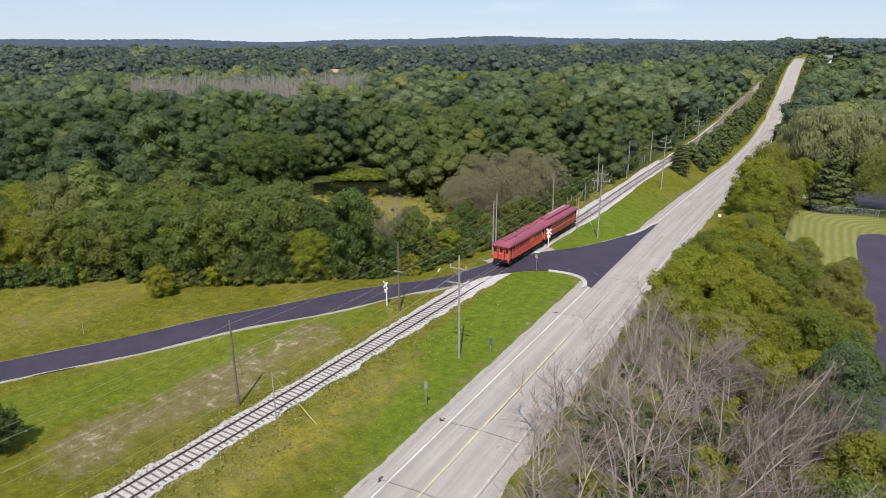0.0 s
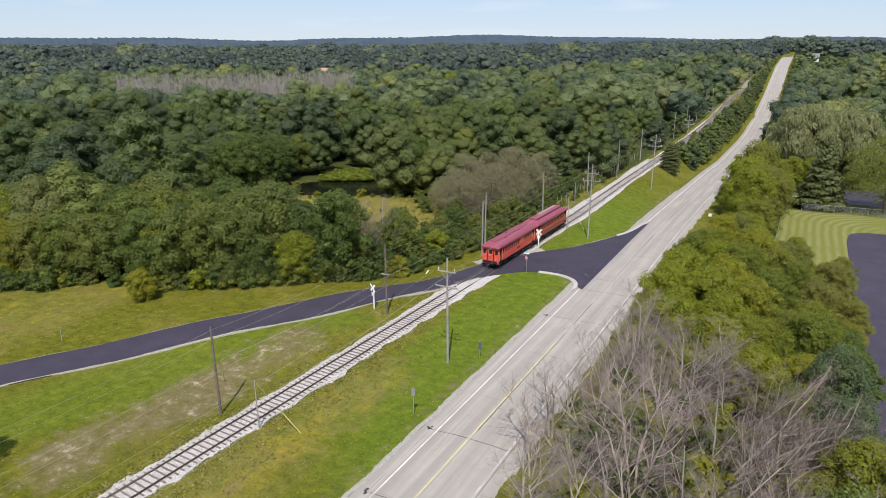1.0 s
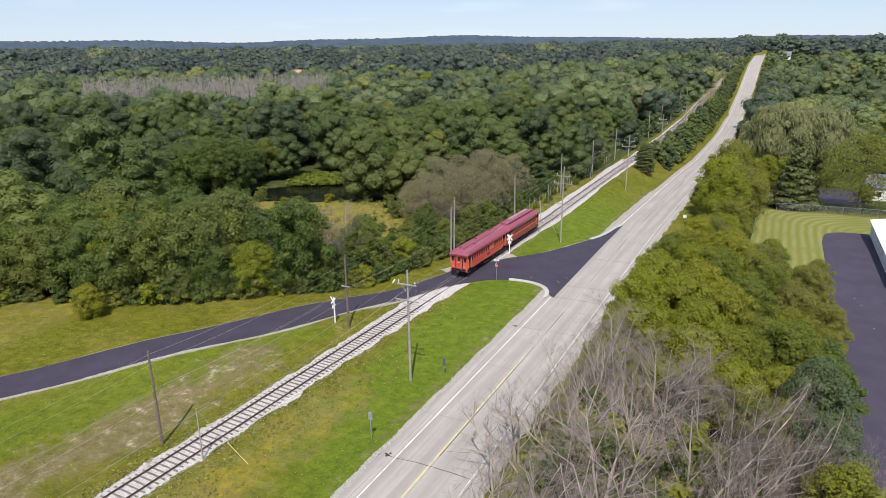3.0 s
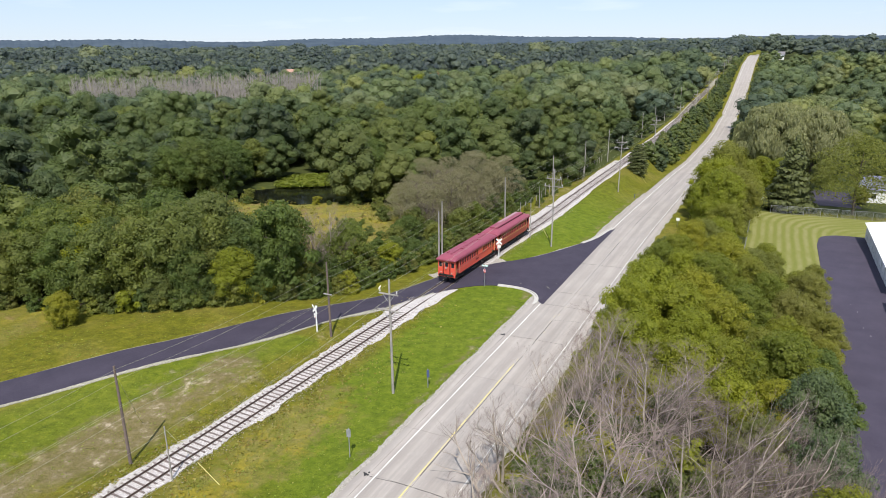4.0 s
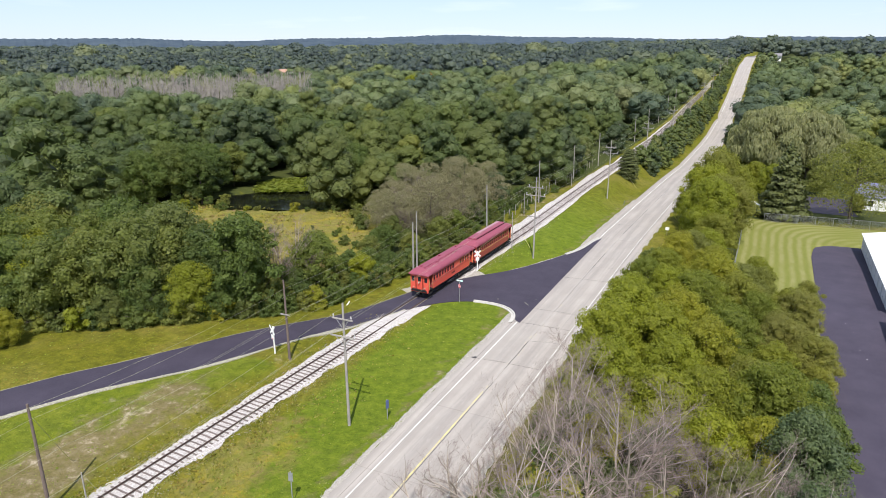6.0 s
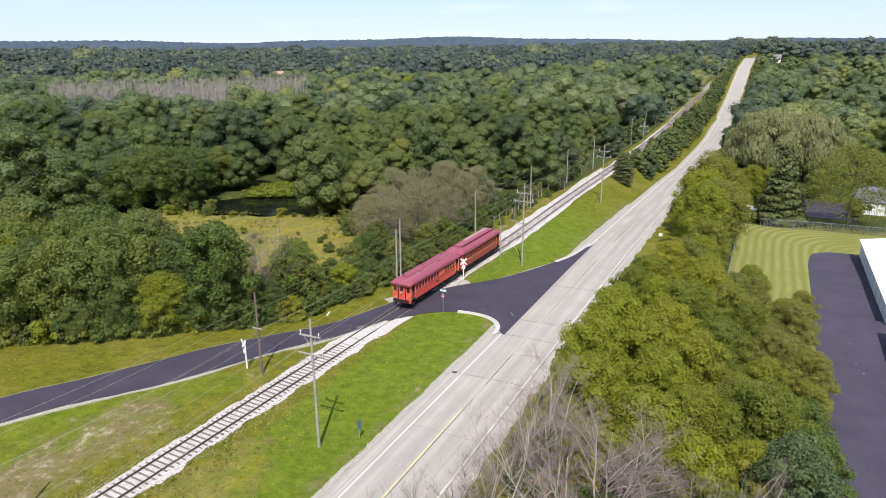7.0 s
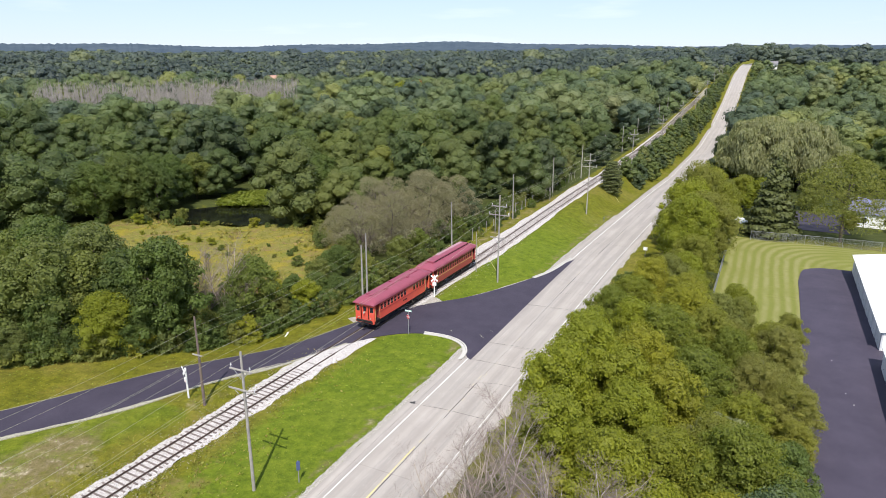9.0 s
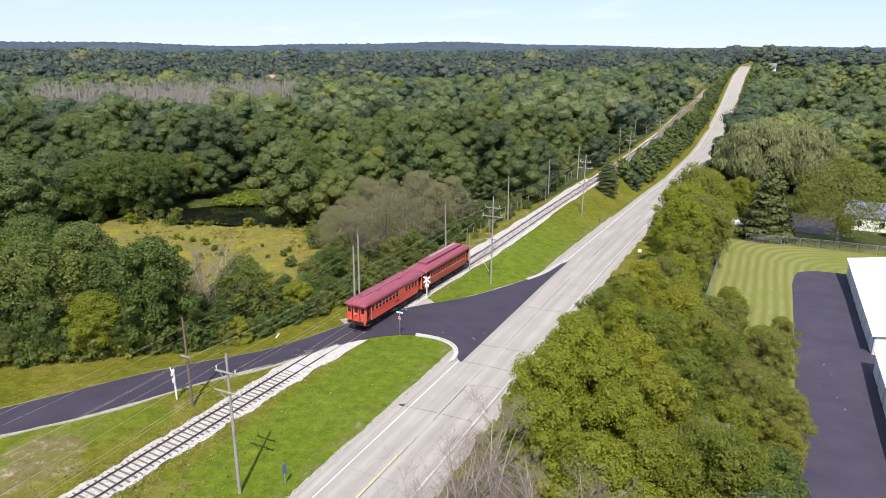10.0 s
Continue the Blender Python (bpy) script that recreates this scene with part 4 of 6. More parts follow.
woods("near_woods", 84, 270, 9.5, [far_kind(180 + i, 4.4 + .5 * i, 1.4, 10.4 + .9 * i, 24, 4600, .21, .27) for i in range(6)], "tall leafy deciduous trees of the woods")
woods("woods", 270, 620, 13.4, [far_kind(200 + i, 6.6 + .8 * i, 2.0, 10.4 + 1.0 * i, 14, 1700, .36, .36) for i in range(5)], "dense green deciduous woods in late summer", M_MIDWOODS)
# both far belts wear the leaf colour blued for haze
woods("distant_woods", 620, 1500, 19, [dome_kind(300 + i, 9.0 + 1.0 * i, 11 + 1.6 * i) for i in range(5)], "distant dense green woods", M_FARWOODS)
woods("farthest_woods", 1500, 3900, 64, [dome_kind(340 + i, 30, 17 + i, 7, 120) for i in range(4)], "far dark hazy blue-green woods below the skyline", M_FARWOODS)
woods("bank_bushes", 178, 720, 2.6, [far_kind(260 + i, 4.6, -.6, 8, 12, 420, .36, .36) for i in range(4)], "leafy bushes on the bank between railway and highway", None,
      lambda u, v, tv, rv: (v > tv + 4.0) & (v < rv - 6.8) & (u > 197), .5)

woods("roadside_bushes", 215, 800, 3.6, [far_kind(280 + i, 4.6, -.6, 8, 12, 300, .42, .36) for i in range(3)], "leafy bushes along the far side of the highway", None,
      lambda u, v, tv, rv: (v > rv + 6.6) & (v < rv + 11) & (u > 205), .5)

# ---------- bare and special trees ----------
def ribbon(V, Q, a, b, r):
    """A thin twig."""
    d = b - a
    s = np.cross(d, (.3, .5, .8))
    s *= r / (np.linalg.norm(s) + 1e-9)
    o = len(V)
    V.extend((tuple(a - s), tuple(a + s), tuple(b + s * .35), tuple(b - s * .35)))
    Q.append((o, o + 1, o + 2, o + 3))


def bare_parts(seed, height, stems, lean, side=None, twig=1.0):
    """Bending stems, boughs and fine twigs of a leafless tree: two lists of limbs."""
    rs = np.random.RandomState(seed)
    SV, SQ, TV, TQ = [], [], [], []
    pull = np.array([0, 0, 1.0]) if side is None else np.array([side[0] * .7, side[1] * .7, .75])

    def grow(p, d, l, r, k):
        n = (7, 5, 3, 2)[k]
        pts = [p]
        turn = rs.normal(size=3) * (.05, .10, .12, .15)[k]
        for i in range(n):
            d = d + turn + rs.normal(size=3) * (.07, .10, .13, .16)[k] + pull * (.02, .07, .07, .04)[k]
            d = d / np.linalg.norm(d)
            pts.append(pts[-1] + d * l / n)
        rr = [r * (1 - (.62 if k < 2 else .75) * i / n) for i in range(n + 1)]
        for i in range(n):
            if k == 0 or (k == 1 and r > .02):
                limb(SV, SQ, pts[i], pts[i + 1], rr[i], rr[i + 1], 6 if k == 0 else 4)
            else:
                ribbon(TV, TQ, pts[i], pts[i + 1], max(rr[i], .0058))
        if k == 3:
            return
        for i in range(int((13, 11, 9)[k] * twig)):
            t = rs.uniform((.22, .12, .08)[k], 1.0)
            j = min(int(t * n), n - 1)
            a = pts[j] + (pts[j + 1] - pts[j]) * (t * n - j)
            along = pts[j + 1] - pts[j]
            along = along / np.linalg.norm(along)
            out = np.cross(along, unit(rs, 1)[0])
            out /= np.linalg.norm(out) + 1e-9
            e = along * rs.uniform(.55, 1.0) + out * rs.uniform(.45, .85)
            e /= np.linalg.norm(e)
            grow(a, e, l * rs.uniform((.30, .30, .34)[k], (.56, .58, .62)[k]) * (1.2 - .55 * t), max(rr[j] * rs.uniform(.38, .6), .007), k + 1)

    for i in range(stems):
        f = 2 * math.pi * i / stems + rs.uniform(-.4, .4)
        d = np.array([math.cos(f) * lean * rs.uniform(.5, 1.3), math.sin(f) * lean * rs.uniform(.5, 1.3), 1.0])
        if side is not None:
            d[:2] += side * rs.uniform(.5, 1.25)
        d /= np.linalg.norm(d)
        grow(np.array([math.cos(f) * .14, math.sin(f) * .14, -.2]), d, height * rs.uniform(.70, .92), .105 if stems < 4 else .085, 0)
    return SV, SQ, TV, TQ


def make_bare(seed, height, stems, lean, label, side=None, twig=1.0, wood=None):
    wood = wood or M_DEADWOOD
    a, b, c, d = bare_parts(seed, height, stems, lean, side, twig=twig)
    t = thing("bare_tree", Matrix.Translation((0, 0, -500)), label, "tree")
    part("trunk", mesh_np("trunk", a, b, wood), wood, t)
    part("crown", mesh_np("crown", c, d, M_TWIG), M_TWIG, t)
    return t


BARE = [make_bare(1, 10.5, 4, .38, "leafless grey dead tree with many fine twigs", twig=.85), make_bare(2, 9.5, 4, .5, "leafless grey dead tree with many fine twigs", twig=.85),
        make_bare(3, 11, 3, .25, "leafless grey dead tree with many fine twigs")]
wide = make_bare(4, 11.5, 4, .45, "broad leafless grey tree leaning to one side", side=np.array([.75, .1]), twig=1.15)
roadside = make_bare(5, 6.6, 1, .1, "thin leafless tree leaning over the highway", side=np.array([-.75, .25]), twig=.85)
upright = make_bare(15, 7.6, 2, .18, "thin leafless tree standing beside the highway", twig=.8)
for i, (u, v, s) in enumerate([(22, -9, 1.0), (28, -4, 1.0), (31, -10.4, .95), (35, -6, 1.05), (38.5, -10.8, .9), (42, -7.4, 1.0), (47, -11.4, .95), (51, -8, 1.0), (55, -10.4, .9), (41, 2.4, .9),
                                  (20, -3, 1.0), (50, -13, .62), (58, -11.5, .9), (54, -12.6, .85), (53, -5.6, 1.0)]):
    plant(BARE[i % 3], u, v, s, rnd(0, 360), .1)
for u, v, s, a in ((45, -3.2, 1.1, 10), (51, -3.4, .9, -25), (46, 1.0, .9, 20), (34, -2, 1.05, -10), (54, -1, .8, 5), (26, 1, 1.0, 25), (56, -8, .85, -15)):
    plant(wide, u, v, s, a, .1)
for i in range(46):
    plant(ybush_kind if i % 3 == 1 else bush_kind, rnd(16, 60), rnd(-12.5, 5), rnd(.9, 1.6), rnd(0, 360), .1)
plant(wide, 38, -4.2, 1.0, 0, .1)
plant(wide, 45, -.6, .88, 15, .1)
plant(roadside, 43.3, -15.3, 1.0, 0, .05)
plant(roadside, 45.0, -14.6, .8, 25, .05)
plant(upright, 46.1, -15.1, 1.0, 0, .05)
plant(upright, 48.6, -14.4, .9, 120, .05)
plant(upright, 40.6, -14.6, .8, 200, .05)
twiggy = make_bare(8, 8.2, 6, .5, "grey-brown twiggy thicket tree", twig=1.0, wood=M_TWIG)
for x_, y_, s_, k_ in ((-10.6, 95.5, .5, 0), (-3.2, 98.6, .5, 2), (-.6, 104, .46, 1), (1.2, 110, .44, 3), (-12.6, 93, .4, 3), (2.4, 116, .5, 0)):
    plant_xy(near_kinds[k_], x_, y_, s_)
plant(twiggy, 74.6, -53.4, 1.15, 30, .2, "tall bare grey tree at the woods' edge")
plant(BARE[2], 76.2, -52.2, 1.0, 0, .2, "thin bare grey tree at the meadow's edge")
plant(BARE[2], 80.5, -53.4, .62, 80, .2, "thin bare grey tree at the meadow's edge")
plant(BARE[1], 122, -66, .5, 30, .2, "bleached bare bush in the meadow")
plant(BARE[1], 62, -62, .8, 30, .2, "bare tree showing among the leafy ones")

# brownish half-bare thicket beside the railway
brown_kind = make_tree("thicket_tree", 71, 4.6, .6, 8.6, 34, 15000, .085, M_BROWN, "brownish half-bare thicket tree with fine twigs", r0=.16, airy=True)
for i, (u, v, s) in enumerate([(111, -50.5, 1.05), (117, -54, 1.2), (123, -50.2, 1.25), (121, -60, 1.1), (128, -54, 1.15), (106, -53.5, .9), (130, -48.5, 1.05), (113, -60, .9), (108, -58, .85), (116, -48, .9), (126, -64, 1.0)]):
    plant(brown_kind, u, v, s, i * 47, .2)
    if i % 2:
        plant(twiggy, u + .6, v + .8, s * .9, i * 80, .2)
for i, (u, v) in enumerate([(92, -49), (97, -46.6), (101, -49.5), (106, -46.5), (111, -45.8), (118, -45.6), (96, -52.5), (88, -48.5), (124, -45.2), (103, -54)]):
    plant(near_kinds[i % 4], u, v, rnd(.36, .5), i * 70, .2)
for i in range(40):
    u = 90 + i * 1.9
    plant(bush_kind, u, float(track_v(u)) - rnd(7.2, 10.5), rnd(.5, 1.0), rnd(0, 360), .15)


# spruce, juniper and willows
def conifer(name, seed, R, H, count, leaf, label, category, full=False):
    rs = np.random.RandomState(seed)
    k = 60
    t = np.linspace(.04, .98, k)
    ang = np.arange(k) * 2.4
    w = R * (np.sqrt(np.clip(1 - ((t - .36) / .66) ** 2, 0, 1)) if full else (1 - t) ** .8) * rs.uniform(.84, 1.12, k)
    c = np.stack([np.cos(ang) * w * .55, np.sin(ang) * w * .55, t * H], 1)
    r = np.stack([w * .55 + .15] * 2 + [np.full(k, H / k * 2.2)], 1)
    V, Q = join(leaves_on(rs, c, r, count, leaf), core(c, r, .7))
    o = thing(name, Matrix.Translation((0, 0, -500)), label, category)
    part("trunk", one(tube, (0, 0, -.3), (0, 0, H * .9), R * .06, .03, 7), M_BARK, o)
    part("crown", mesh_np("crown", V, Q, M_SPRUCE), M_SPRUCE, o)
    return o


spruce = conifer("spruce_tree", 5, 5.6, 15.6, 6400, .34, "tall dark green spruce behind the lawn fence", "tree")
juniper = conifer("juniper", 6, 2.2, 6.6, 5200, .15, "dark dense oval juniper on the grass bank", "conifer", True)
plant(spruce, 160.8, 4.2, 1.0, 0, .2)
plant(juniper, 177.5, -30.2, 1.08, 0, .2, stretch=1.05)


def willow():
    """A weeping willow: hanging leafy strands over a domed crown."""
    rs = np.random.RandomState(9)
    c, r = masses(rs, 60, 8.5, 4, 15.5)
    n = 24000
    V, Q = leaves_on(rs, c, r, n, .27)
    P = V.reshape(-1, 3, 3)
    mid = P.mean(1, keepdims=True)
    P = mid + (P - mid) * np.array([.7, .7, .8]) + np.array([0, 0, -1]) * (np.array([0, .25, .9]))[None, :, None] * rs.uniform(.35, 1.0, (n, 1, 1))
    t = thing("willow", Matrix.Translation((0, 0, -500)), "large pale green weeping willow", "tree")
    part("trunk", trunk_mesh(9, 4, 15, 7, .5, M_BARK), M_BARK, t)
    part("crown", mesh_np("crown", *join((P.reshape(-1, 3), Q), core(c, r, .7)), M_WILLOW), M_WILLOW, t)
    return t


wil = willow()
for u, v, s in ((226, -1.2, 1.22), (231, 10.8, 1.2), (244, 3, 1.2)):
    plant(wil, u, v, s, u * 7, .2)
plant(wil, 72, 1.6, .34, 0, .1, "small pale green weeping willow among the trees")
for u, v, s, k in ((196, 12, .8, 0), (168, -8, 1.0, 4), (176, -5, .9, 2), (184, -9.5, .75, 3), (190, -2, .85, 0), (193, -9.5, .85, 4), (200, -9, .8, 4), (182, 2, .95, 4), (176, 18.5, .42, 1), (175, 27, .5, 2),
                   (196, 30, 1.15, 2), (182, 32, 1.2, 0), (240, -7.5, 1.1, 0), (252, -8.5, 1.0, 2), (262, -6, 1.1, 3), (246, 4, 1.2, 1), (172, 36, 1.1, 4)):
    plant((grove_kinds + [yellow_kind])[k], u, v, s, u * 31 % 360, .2)
# yard behind the lawn
yard = blend_line([(170, 7), (176, 6.5), (192, 7)], 20)
laid("yard_asphalt", strip("yard_asphalt", yard, yard + np.array([0, 11.5]), 6, .05, M_ASPHALT, .1), "blue-grey asphalt yard behind the trees", "yard")
autumn = make_tree("autumn_tree", 77, 5.2, 2, 13, 14, 600, .7, M_ORANGE, "orange-leaved autumn tree in the woods")
spreading = make_tree("deciduous_tree", 83, 8.6, 3.4, 15.2, 80, 13000, .17, M_GROVE, "broad olive-green tree with a bare lower trunk by the fence", r0=.32, airy=True)
plant(spreading, 161.5, 16.0, 1.0, 0, .1)
remove(spreading)
plant(autumn, 383, -193, 1.25, 0, .2)
plant(yellow_kind, 380, -202, 1.6, 0, .2, "bright yellow-green tree in the woods")
for i in range(34):
    u = 100 + i * 2.5
    plant(bush_kind, u, float(track_v(u)) - rnd(4.6, 6.6), rnd(.28, .55), rnd(0, 360), .1)
for i in range(26):
    plant(ybush_kind if i % 3 == 0 else bush_kind, rnd(84, 118), rnd(-66, -55), rnd(.25, .6), rnd(0, 360), .1)
for p in kinds + grove_kinds + [bush_kind, ybush_kind, brown_kind, twiggy, wide, roadside, upright, spruce, juniper, wil, autumn] + BARE:
    remove(p)


# drowned grove of bare trunks far off
def snags():
    rs = np.random.RandomState(12)
    V, Q = [], []
    k = 0
    while k < 1000:
        a, r = math.radians(rs.uniform(-26, -7.6)), rs.uniform(325, 475)
        x, y = r * math.sin(a), r * math.cos(a)
        u, v = x * .477 + y * .879, x * .879 - y * .477
        if not drowned(np.array(u), np.array(v)):
            continue
        k += 1
        z = gz(u, v)
        h = rs.uniform(11, 19)
        top = np.array([v + rs.uniform(-1, 1), u + rs.uniform(-1, 1), z + h])
        limb(V, Q, (v, u, z - .5), top, .17, .06, 4)
        for i in range(5):
            t = rs.uniform(.4, .95)
            b = np.array([v, u, z]) + (top - np.array([v, u, z])) * t
            f = rs.uniform(0, 6.28)
            limb(V, Q, b, b + np.array([math.cos(f), math.sin(f), 1.2]) * rs.uniform(.8, 2.0), .10, .04, 3)
    ob = new("drowned_trees", mesh_np("drowned_trees", V, Q, M_SNAG))
    ob.matrix_world = ROT
    tagged(ob, "grove of bleached bare dead trunks in the woods", "dead trees", kind="stuff")


snags()


# reeds and weeds
def tufts(name, n, place, h, material, label, seed):
    rs = np.random.RandomState(seed)
    P = place(rs, n)
    n = len(P)
    f = rs.uniform(0, 3.14, n)
    hh = h * rs.uniform(.5, 1.3, n)
    w = hh * rs.uniform(.35, .8, n)
    z = ground_z(P[:, 0], P[:, 1]) - .05
    dx, dy = np.cos(f) * w, np.sin(f) * w
    lx, ly = rs.uniform(-1.1, 1.1, n) * hh, rs.uniform(-1.1, 1.1, n) * hh
    b = np.stack([P[:, 1], P[:, 0], z], 1)
    V = np.stack([b - np.stack([dx * .4, dy * .4, 0 * z], 1), b + np.stack([dx * .4, dy * .4, 0 * z], 1), b + np.stack([dx + lx, dy + ly, hh], 1), b + np.stack([-dx + lx, -dy + ly, hh * .8], 1)], 1).reshape(-1, 3)
    ob = new(name, mesh_np(name, V, np.arange(n * 4).reshape(-1, 4), material, np.repeat(rs.uniform(0, 1, n), 4)))
    ob.matrix_world = ROT
    tagged(ob, label, name.replace("_", " "), kind="stuff")


M_STRAW = leafy("meadow stalks", ((0, (.25, .235, .062)), (.5, (.28, .24, .08)), (1, (.22, .225, .055))), "tint", .5)
M_GRASS = leafy("grass tufts", ((0, (.14, .19, .03)), (.6, (.18, .24, .03)), (1, (.26, .25, .08))), "tint")


def in_meadow(rs, n):
    p = np.stack([rs.uniform(82, 145, n), rs.uniform(-116, -58, n)], 1)
    k = spread(p[:, 0], p[:, 1], MEADOW, 4)
    w = spread(p[:, 0], p[:, 1], POND, 5)
    return p[(k > .3) & (w < .9) & (rs.uniform(0, 1, n) < .8)]


tufts("meadow_grass", 8000, in_meadow, .15, M_STRAW, "tall yellowing meadow grass and goldenrod", 3)


def in_clumps(rs, n):
    p = np.stack([rs.uniform(82, 130, n), rs.uniform(-112, -56, n)], 1)
    k = spread(p[:, 0], p[:, 1], MEADOW, 4)
    c = lumps(p[:, 0], p[:, 1], 3.2, 5.1) + .6 * lumps(p[:, 0], p[:, 1], 1.1, 2.7)
    return p[(k > .3) & (c > .75)]


M_GOLDENROD = leafy("goldenrod and dry stems", ((0, (.26, .22, .10)), (.4, (.30, .25, .06)), (.7, (.22, .24, .06)), (1, (.30, .20, .10))), "tint", .5)
tufts("goldenrod", 9000, in_clumps, .34, M_GOLDENROD, "clumps of goldenrod and dry stems in the meadow", 23)


def in_reeds(rs, n):
    x, y = rs.uniform(-34, -10, n), rs.uniform(156, 176, n)
    u, v = plan(x, y)
    return np.stack([u, v], 1)[spread(u, v, ALGAE, 1.5) > .3]


M_REED = leafy("reeds", ((0, (.13, .17, .02)), (1, (.18, .20, .03))), "tint")
tufts("reeds", 7000, in_reeds, .6, M_REED, "green reeds on the far pond bank", 5)


def on_verge(rs, n):
    u = rs.uniform(12, 110, n)
    v = rs.uniform(-95, -25, n)
    t = track_v(u)
    ok = (v > wood_edge(u) - .5) & (np.abs(v - t) > 2.1) & ~inside(u, v, NEAR + FAR[::-1])
    dense = np.where((np.abs(v - t) < 5) | (u < 48), 1, .35)
    return np.stack([u, v], 1)[ok & (rs.uniform(0, 1, n) < dense)]


tufts("rough_grass", 46000, on_verge, .10, M_GRASS, "rough grass tufts and weeds on the verge", 4)


def on_track_side(rs, n):
    u = rs.uniform(12, 76, n)
    side = np.where(rs.uniform(0, 1, n) < .62, 1, -1)
    d = np.where(side > 0, np.abs(rs.normal(0, 2.6, n)) + 1.35, np.abs(rs.normal(0, .8, n)) + 1.55)
    clump = .5 * lumps(u, d * 1.7, 1.1, 4.4) + .5 * lumps(u, d * side, .45, 1.4) + rs.normal(0, .5, n)
    return np.stack([u, track_v(u) + d * side], 1)[(clump > .1) & (d < 9) & (rs.uniform(0, 1, n) < 1 - .8 * smooth(u, 44, 66))]


M_WEED = leafy("dry weeds", ((0, (.20, .21, .05)), (.45, (.26, .24, .07)), (.8, (.30, .25, .10)), (.95, (.30, .19, .06)), (1, (.22, .27, .04))), "tint", .5)
tufts("dry_weeds", 26000, on_track_side, .15, M_WEED, "tall dry weeds beside the railway ballast", 14)


def stones(name, n, lo, hi, half, label, seed):
    rs = np.random.RandomState(seed)
    u = rs.uniform(lo, hi, n)
    u = u[(u < 76) | (u > 90)]
    n = len(u)
    d = rs.normal(0, half * .62, n)
    v = track_v(u) + d
    s = rs.uniform(.02, .045, n)[:, None]
    z = ground_z(u, v)
    z = np.where(np.abs(d) < 1.3, track_z(u) + .125, z + .05 + np.interp(np.abs(d), (1.3, 1.9), (.08, 0)))
    O = np.array([(1, 0, 0), (0, 1, 0), (0, 0, .8), (-1, 0, 0), (0, -1, 0), (0, 0, -.8)])
    F = np.array([(0, 1, 2, 2), (1, 3, 2, 2), (3, 4, 2, 2), (4, 0, 2, 2)])[:, :3]
    V = np.stack([v, u, z], 1)[:, None, :] + O[None] * (s * rs.uniform(.7, 1.4, (n, 3)))[:, None, :]
    Q = F[None] + (np.arange(n) * 6)[:, None, None]
    ob = new(name, mesh_np(name, V.reshape(-1, 3), Q.reshape(-1, 3), M_BALLAST))
    ob.matrix_world = ROT
    tagged(ob, label, "stones", kind="stuff")


def roadside_gravel():
    rs = np.random.RandomState(16)
    n = 3200
    u = rs.uniform(14, 112, n)
    side = rs.uniform(0, 1, n) < .7
    d = np.where(side, -4.66 - np.abs(rs.normal(0, .13, n)), 4.8 + np.abs(rs.normal(0, .3, n)))
    ok = ~(side & (u > 76))
    u, d = u[ok], d[ok]
    v = road_v(u) + d
    s = rs.uniform(.015, .042, len(u))[:, None]
    O = np.array([(1, 0, 0), (0, 1, 0), (0, 0, .8), (-1, 0, 0), (0, -1, 0)])
    F = np.array([(0, 1, 2), (1, 3, 2), (3, 4, 2), (4, 0, 2)])
    V = np.stack([v, u, ground_z(u, v) + .012], 1)[:, None, :] + O[None] * (s * rs.uniform(.7, 1.4, (len(u), 3)))[:, None, :]
    Q = F[None] + (np.arange(len(u)) * 5)[:, None, None]
    ob = new("roadside_gravel", mesh_np("roadside_gravel", V.reshape(-1, 3), Q.reshape(-1, 3), M_SHOULDER))
    ob.matrix_world = ROT
    tagged(ob, "loose pale gravel scattered along the highway shoulder", "gravel", kind="stuff")


roadside_gravel()
stones("loose_ballast", 24000, 12, 130, 1.72, "loose pale ballast stones along the track", 6)


# ---------- poles and wires ----------
def cross_arm(p, z, length, braces=True, pins=2, turn=0.0, name="cross_arm"):
    m = pose(0, 0, z, 0, 0, turn)
    a = part(name, one(box, 0, -.16, 0, length, .10, .12, .01, m), M_POLE, p)
    for k in range(pins):
        x = (-1 if k == 0 else 1) * (length / 2 - .14) if pins == 2 else length / 2 - .14
        bm = bmesh.new()
        q = m @ Vector((x, -.16, .05))
        tube(bm, q, q + Vector((0, 0, .2)), .02, .02, 6)
        tube(bm, q + Vector((0, 0, .16)), q + Vector((0, 0, .28)), .06, .045, 8)
        tube(bm, q + Vector((0, 0, .28)), q + Vector((0, 0, .35)), .04, .025, 8)
        part("insulator", bm, M_PORCELAIN, a, "white porcelain insulator")
    if braces:
        for s in (-1, 1):
            part("brace", one(tube, m @ Vector((s * length * .3, -.16, -.05)), m @ Vector((s * .1, -.1, -.75)), .025, .025, 5), M_GALV, a)


def utility_pole(u, v, h, arms, label, lean=0.0, base=None, wood=None, r=.135):
    wood = wood or M_POLE
    p = thing("utility_pole", at(u, v, base) @ pose(0, 0, 0, 0, lean, 0), label, "utility pole", "poles along the railway")
    bm = bmesh.new()
    for a, b in ((0, .3), (.3, .62), (.62, 1)):
        tube(bm, (0, 0, -.4 + (h + .4) * a), (0, 0, -.4 + (h + .4) * b), r * (1 - .4 * a), r * (1 - .4 * b), 10, b == 1)
    part("post", bm, wood, p)
    for z, length, pins, turn in arms:
        cross_arm(p, z, length, length > 1.2, pins, turn)
    return p


